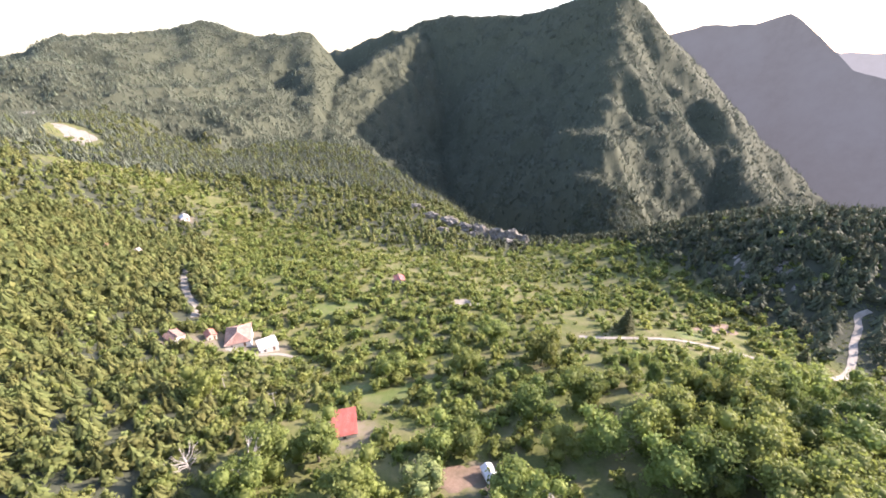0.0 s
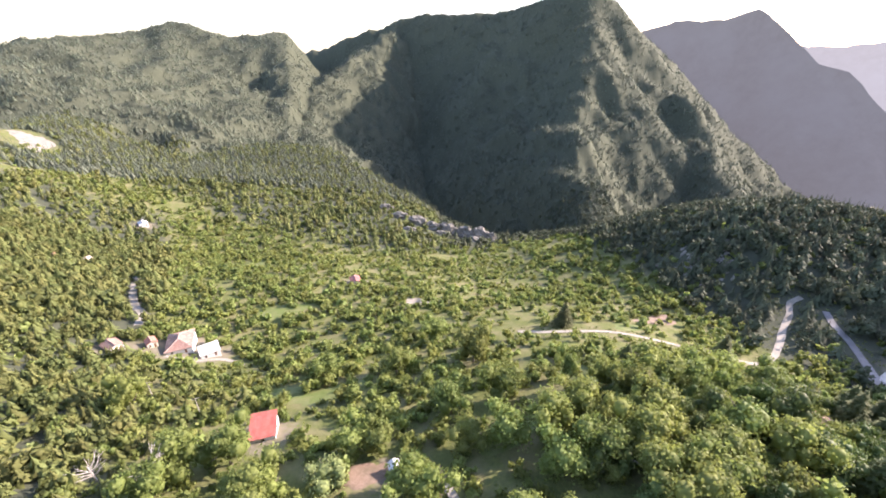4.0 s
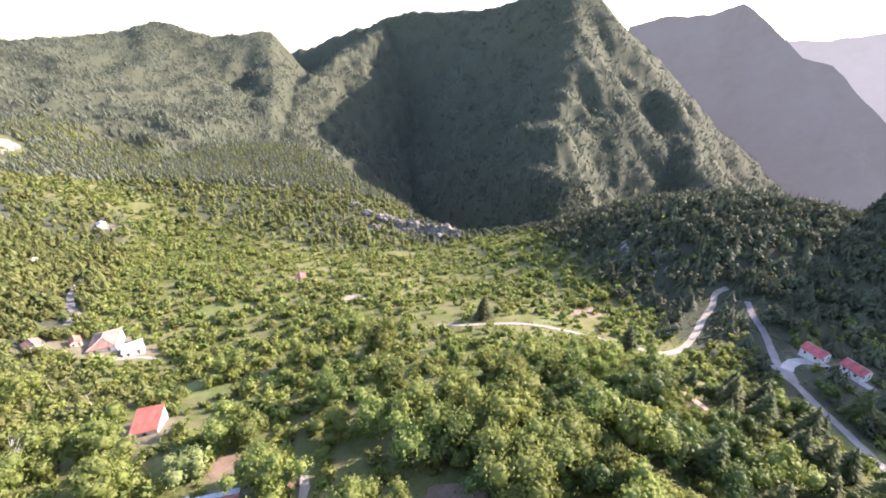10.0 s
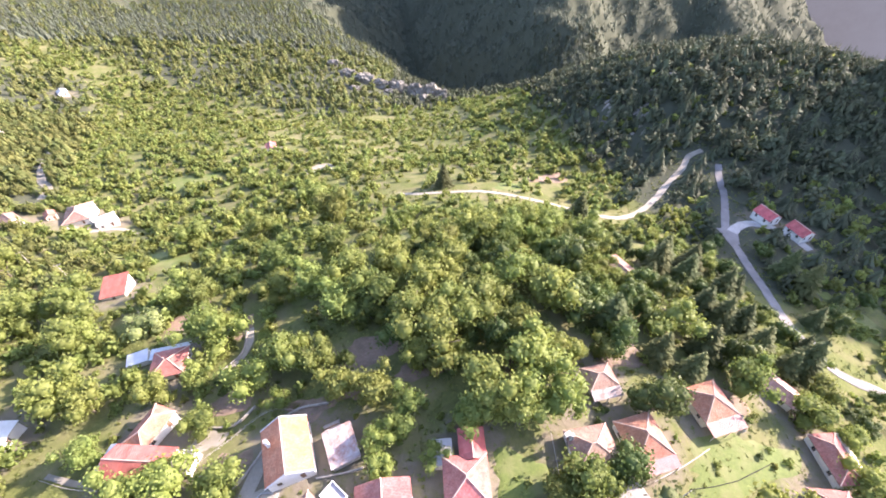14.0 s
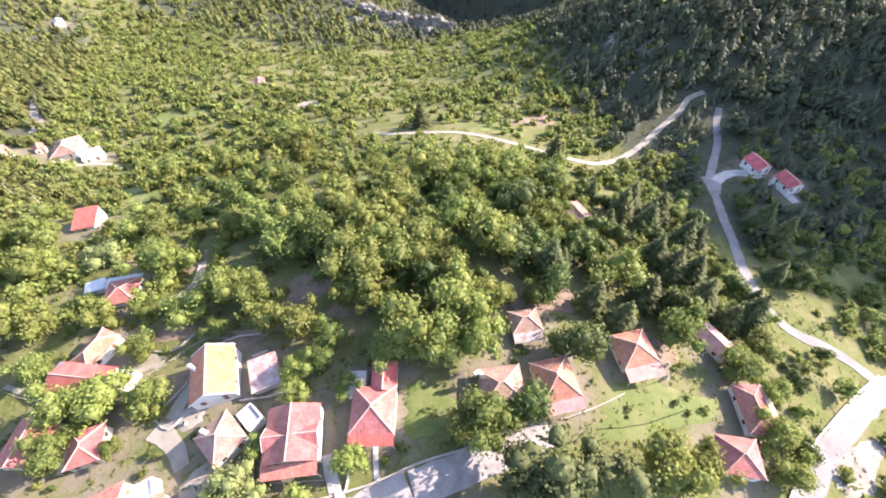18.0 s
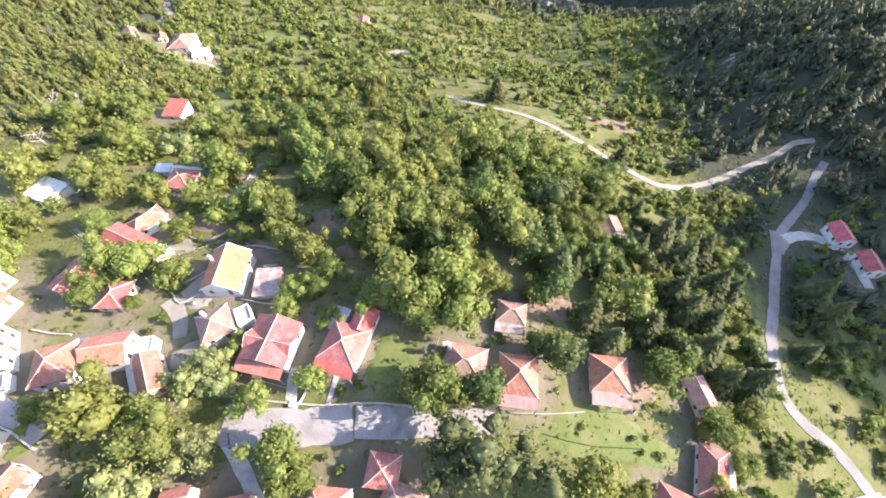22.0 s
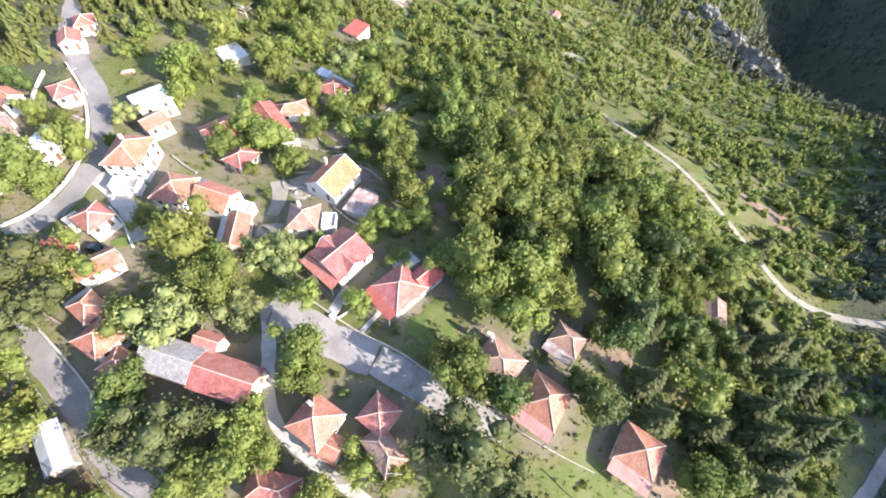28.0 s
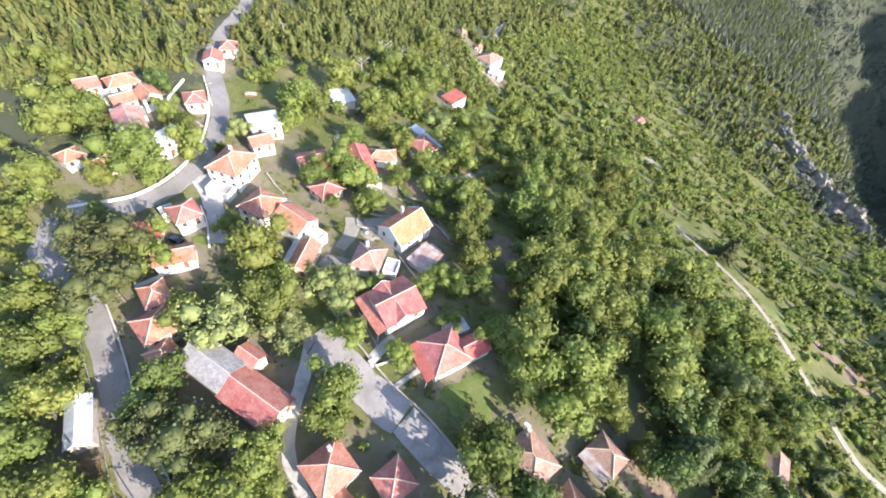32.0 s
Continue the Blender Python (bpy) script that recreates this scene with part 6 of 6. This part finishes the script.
BROADLEAF_3 = [
    (85.5, -58.5, 3.2), (91.5, -44.4, 3.5), (103.9, -42.4, 3.8), (3.0, -47.7, 6.2), (4.5, -57.5, 3.6), (9.1, -43.5, 4.5),
    (-18.5, -63.3, 6.2), (-19.3, -56.5, 5.0), (1.5, -70.0, 4.2), (-10.7, 4.3, 4.7), (-25.4, 18.3, 5.9),
    (-11.2, 24.0, 5.8), (-20.9, 45.3, 6.5), (-5.2, -29.6, 1.6), (-12.6, -50.2, 3.0), (-15.3, -38.8, 3.4), (0.2, -36.8, 4.2),
    (-10.1, -35.5, 3.1), (-38.6, -60.7, 4.6), (31.2, -8.0, 2.2), (17.9, 2.8, 5.0), (111.0, -29.5, 2.8), (110.1, -41.0, 3.1),
    (91.0, -64.8, 2.9), (74.7, -75.2, 5.1), (65.5, -79.2, 5.2), (74.8, -81.7, 5.0), (56.4, -74.3, 4.4), (46.1, -74.5, 4.9),
]
BROADLEAF_4 = [
    (42.2, -68.9, 4.0), (78.2, -71.2, 3.5), (36.4, -74.4, 4.7), (83.2, -79.7, 4.3), (116.8, 81.9, 6.0), (99.0, 76.4, 5.7),
    (87.1, 66.6, 5.6), (138.3, 74.4, 5.9), (35.9, 59.2, 4.8), (-31.5, 60.7, 6.8), (-42.5, 60.0, 6.7), (3.7, 61.8, 5.1),
    (10.1, 61.2, 4.8), (-76.9, 91.2, 5.7), (-46.4, 49.5, 5.5), (-16.5, 46.8, 4.7), (30.3, 135.0, 6.9), (44.4, 107.4, 6.4),
    (13.6, 104.5, 5.7), (-15.7, 107.5, 5.4),
]
DARK = [
    (131.5, 9.8, 6.8), (201.7, 12.3, 2.1), (187.8, 3.4, 2.8), (234.7, 48.0, 3.0), (115.0, -2.3, 5.3), (179.0, -13.4, 3.3),
    (66.8, -57.6, 4.1), (63.0, -55.4, 4.4), (-30.8, -38.1, 3.9), (18.3, -59.8, 3.7), (120.4, 37.1, 8.3),
]
FIRS = [
    (133.5, 36.5, 2.9), (144.8, 17.6, 3.9), (154.1, 25.5, 4.6), (138.8, 23.1, 3.6), (182.5, 20.8, 4.7), (170.7, 25.9, 5.4),
    (166.4, 36.3, 5.7), (167.3, 56.5, 6.5), (160.7, 62.6, 6.1), (176.6, 49.6, 5.5), (212.6, 62.1, 6.3), (212.7, 53.0, 5.5),
    (220.9, 46.8, 2.8), (172.7, 35.2, 4.0), (176.3, 19.9, 3.5), (175.2, 65.1, 6.4), (166.4, 68.8, 5.8), (128.9, 32.9, 5.6),
    (162.4, 40.3, 5.6), (92.9, 136.9, 4.2), (138.5, 114.1, 4.2), (100.3, 94.0, 2.5),
]
PINES = [
    (120.1, -17.7, 7.0), (129.9, -15.9, 5.5), (113.6, -20.1, 5.3), (30.3, -60.0, 5.6), (40.6, -59.8, 4.8), (23.6, -61.6, 4.3),
    (76.2, -43.1, 4.1), (71.0, -61.0, 3.9), (77.9, -55.8, 5.1),
]
PALE = [
    (59.2, -14.7, 3.8), (63.1, -18.7, 3.3), (57.1, -42.7, 5.6), (65.3, -28.7, 4.3), (56.0, -21.4, 4.0), (-4.2, -23.3, 3.2),
    (-3.4, 50.3, 4.9),
]
POPLAR = [
    (70.7, 79.8, 4.1),
]
BARE = [
    (-47.1, 52.3, 5.6),
]

for kind, spots, stretch in (("broad", BROADLEAF + BROADLEAF_2 + BROADLEAF_3 + BROADLEAF_4, 1.12), ("bright", BRIGHT, 0.95), ("pale", PALE, 0.95), ("dark", DARK, 1.0), ("pine", PINES, 1.0), ("fir", FIRS, 1.0), ("poplar", POPLAR, 1.0), ("bare", BARE + [(-47, 37, 4.0), (-64, 57, 4.0)], 1.0)):
    for x, y, r in spots:
        r = min(r, 6.2) * random.uniform(0.92, 1.06)
        # a tree that would grow through a wall or on a road stands beside it
        for cx, cy, cr in BUILT:
            d, gap = math.hypot(x - cx, y - cy), cr + (0.12 if kind == "bright" else 0.3) * r
            if d < gap:
                x, y = cx + (x - cx) * gap / max(d, 0.1), cy + (y - cy) * gap / max(d, 0.1)
        # half the grove's trees take deep green leaves, darkened for its shadow
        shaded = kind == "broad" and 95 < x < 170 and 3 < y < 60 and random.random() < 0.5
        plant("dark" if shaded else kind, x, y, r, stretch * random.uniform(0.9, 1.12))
        KEEP_CLEAR.append((x, y, 0.55 * r))

# open ground beside the tilled plot, and shady gaps in the grove
KEEP_CLEAR += [(40, 46, 4.5), (45, 52, 4.0), (9, 53, 5.0), (32, 19, 3.5), (114, 37, 5.0), (109, 46, 3.5), (135, 30, 5.0), (65, 32, 5.0), (124, 11, 4.0), (98, 4, 5.0), (118, 29, 4.0)]
# more trees stand in the grove and between the houses
count = 0
for _ in range(1500):
    x, y = random.uniform(58, 152), random.uniform(20, 84)
    if ((x - 104) / 46) ** 2 + ((y - 50) / 32) ** 2 > 1 or count >= 95:
        continue
    r = random.uniform(2.2, 4.4)
    if all((x - a) ** 2 + (y - b) ** 2 > (c + 0.62 * r) ** 2 for a, b, c in KEEP_CLEAR):
        # the darker leaf kind also paints the grove's shadow here
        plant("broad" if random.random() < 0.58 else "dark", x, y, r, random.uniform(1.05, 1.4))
        KEEP_CLEAR.append((x, y, 0.6 * r))
        count += 1

# small dark shrubs on the verges and in the yards
for x, y, r in [(207.6, 12.8, 1.6), (190.3, 3.2, 1.5), (191.9, 8.0, 1.7), (172.8, 0.0, 1.2), (203.6, 21.4, 1.6), (188.0, 11.5, 1.8), (188.8, 8.5, 1.2), (181, 8, 1.4)] + [(random.uniform(128, 190), random.uniform(-14, 12), random.uniform(0.6, 1.1)) for _ in range(7)] + [(random.uniform(0, 120), random.uniform(-52, 30), random.uniform(0.6, 1.2)) for _ in range(70)]:
    if all((x - a) ** 2 + (y - b) ** 2 > (c + 0.5 * r) ** 2 for a, b, c in KEEP_CLEAR):
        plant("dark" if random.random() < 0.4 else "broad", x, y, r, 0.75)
        KEEP_CLEAR.append((x, y, 0.6 * r))

# conifers and deep green trees between the meadow and the road up
count = 0
for _ in range(1200):
    x, y = random.uniform(124, 214), random.uniform(8, 82)
    if y < 0.5 * (x - 150) + 4 or count >= 46 or (x - 160) * 0.9 + (y - 20) < 0:
        continue
    r = random.uniform(2.2, 3.6)
    if all((x - a) ** 2 + (y - b) ** 2 > (c + 0.6 * r) ** 2 for a, b, c in KEEP_CLEAR):
        plant(random.choice(("fir", "dark", "broad", "dark")), x, y, r, random.uniform(0.85, 1.15))
        KEEP_CLEAR.append((x, y, 0.6 * r))
        count += 1

# the far woods on the mountains
ang = rng.uniform(-0.86, 0.92, 86000)
dist = 620 + 2200 * rng.uniform(0, 1, 86000) ** 1.1
fx, fy = dist * np.sin(ang), -20 + dist * np.cos(ang)
keep = (fbm(fx, fy, 110, 4, 31) + 0.5 > -0.15) & (fy > 120) & ~quarry(fx, fy)
fx, fy = fx[keep], fy[keep]
fz = ground(fx, fy)
sx, sy = (ground(fx + 6, fy) - fz) / 6, (ground(fx, fy + 6) - fz) / 6
# only the flanks that face the valley, thinner on the crags
facing = -sx * (40 - fx) - sy * (-20 - fy) + (120 - fz) > -20
craggy = np.hypot(sx, sy) + 0.9 * fbm(fx, fy, 70, 3, 33) > 0.98
keep = facing & ~(craggy & (rng.uniform(0, 1, len(fx)) < 0.6)) & (fz > -400)
fx, fy, fz = fx[keep], fy[keep], fz[keep]
size = rng.uniform(6, 15, len(fx))
scatter("far_woods", FAR, fx, fy, fz - 0.5, size * 1.6, size, HAZED_NEEDLE, "dense dark conifer woods on the far mountains", "woods")

# conifers on the slopes round the village
sx, sy = sample(23000, -620, 480, -120, 860)
ex, ey = sample(5200, 172, 480, 30, 470)
vx, vy = sample(9500, -330, -42, -80, 330)
sx, sy = np.concatenate([sx, ex, vx]), np.concatenate([sy, ey, vy])
share = fir_share(sx, sy)
near_village = (sx > np.where(sy < -5, -34, -44)) & (sx < 172) & (sy < 84)
scree = (fbm(sx, sy, 16, 3, 61) > 0.02) & (((sx - 213) / 24) ** 2 + ((sy - 200) / 20) ** 2 < 1)
keep = (rng.uniform(0, 1, len(sx)) < share * 0.8) & clear_of(sx, sy, 0.6) & ~quarry(sx, sy) & ~near_village & ~scree
sx, sy = sx[keep], sy[keep]
sz = ground(sx, sy)
size = rng.uniform(6.5, 14, len(sx)) * np.where(sx > 150, 0.9, 1.0) * np.where((sx < 0) & (sx > -170) & (sy < 190), 0.72, 1.0)
near = np.hypot(sx - 70, sy - 20) < 270
west = sx < 60
for protos, m, mat, label in ((MID[:4] + LUMP[:2], near & ~west, NEEDLE, "dark green fir wood on the eastern hill"), (MID_FAR[:3] + LUMP[:2], ~near & ~west, NEEDLE, "dark fir wood above the gorge"), (MID + LUMP[:2], near & west, SPRUCE, "mid green spruce wood on the western slope"), (MID_FAR[:3] + LUMP[2:], ~near & west, SPRUCE, "mid green spruce wood on the high slope")):
    scatter("fir_wood", protos, sx[m], sy[m], sz[m] - 0.4, 1.4 * size[m], 0.82 * size[m], mat, label, "woods")

# bushes and orchard trees of the valley slope
bx, by = sample(25000, -460, 360, -190, 560)
share = fir_share(bx, by)
open_ground = fbm(bx, by, 34, 3, 41)
village = (bx > -50) & (bx < 176) & (by < 18) & (by > -70)
keep = (rng.uniform(0, 1, len(bx)) > share * 0.8) & (rng.uniform(0, 1, len(bx)) < 0.4 + 0.6 * heath(bx, by)) & (open_ground > -0.30) & clear_of(bx, by, 0.9) & (~village | (rng.uniform(0, 1, len(bx)) < 0.75))
bx, by = bx[keep], by[keep]
bz = ground(bx, by)
in_village = (bx > -50) & (bx < 176) & (by < 22) & (by > -70)
size = rng.uniform(0.9, 2.5, len(bx)) * np.where(rng.uniform(0, 1, len(bx)) > 0.8, 1.5, 1.0) * np.where(in_village, 0.42, 1.0)
near = beside(bx, by, 125)
for name, protos, m in (("scrub", BUSH, near), ("scrub", BUSH_FAR, ~near)):
    scatter(name, protos, bx[m], by[m], bz[m] + 0.45 * size[m], size[m], size[m] * 0.95, LEAF, "fresh green scrub and young orchard trees", "shrubs")

WEED = [crown_cards(300 + k, 6, 13, 0.34) for k in range(6)]
wx, wy = sample(13000, -60, 215, -76, 44)
keep = clear_of(wx, wy, 0.0, ROAD_CORE + HOMES) & (fbm(wx, wy, 9, 3, 91) > -0.2)
wx, wy = wx[keep], wy[keep]
size = rng.uniform(0.2, 0.62, len(wx))
scatter("low_weeds", WEED, wx, wy, ground(wx, wy) + 0.12 * size, size, 0.5 * size, GRASS, "low green weeds and grass tufts in the yards", "weeds")

vx, vy = sample(8000, 40, 262, 18, 165)
keep = clear_of(vx, vy, 0.0, ROAD_CORE + HOMES) & ~clear_of(vx, vy, 5.0, ROAD_CORE)
vx, vy = vx[keep], vy[keep]
size = rng.uniform(0.25, 0.95, len(vx))
scatter("low_weeds", WEED, vx, vy, ground(vx, vy) + 0.15 * size, size, 0.55 * size, GRASS, "low weeds and small bushes on the road verges", "weeds")

tx, ty = sample(9500, -380, 330, -190, 480)
share = fir_share(tx, ty)
village = (tx > np.where(ty > -12, np.where(rng.uniform(0, 1, len(tx)) < 0.6, -8, -50), -50)) & (tx < 176) & (ty < 20) & (ty > -70)
keep = (rng.uniform(0, 1, len(tx)) > share * 0.9) & (rng.uniform(0, 1, len(tx)) < heath(tx, ty)) & ((fbm(tx, ty, 60, 3, 47) > -0.22) | (ty < -70)) & clear_of(tx, ty, 2.3) & ~village
tx, ty = tx[keep], ty[keep]
tz = ground(tx, ty)
size = rng.uniform(1.7, 3.3, len(tx))
near = beside(tx, ty, 140)
for name, protos, m in (("broadleaf_wood", TREE_MID, near), ("broadleaf_wood", TREE_FAR, ~near)):
    scatter(name, protos, tx[m], ty[m], tz[m] + 0.85 * size[m], size[m], size[m] * 1.05, LEAF, "light green broadleaf trees on the valley slope", "woods")
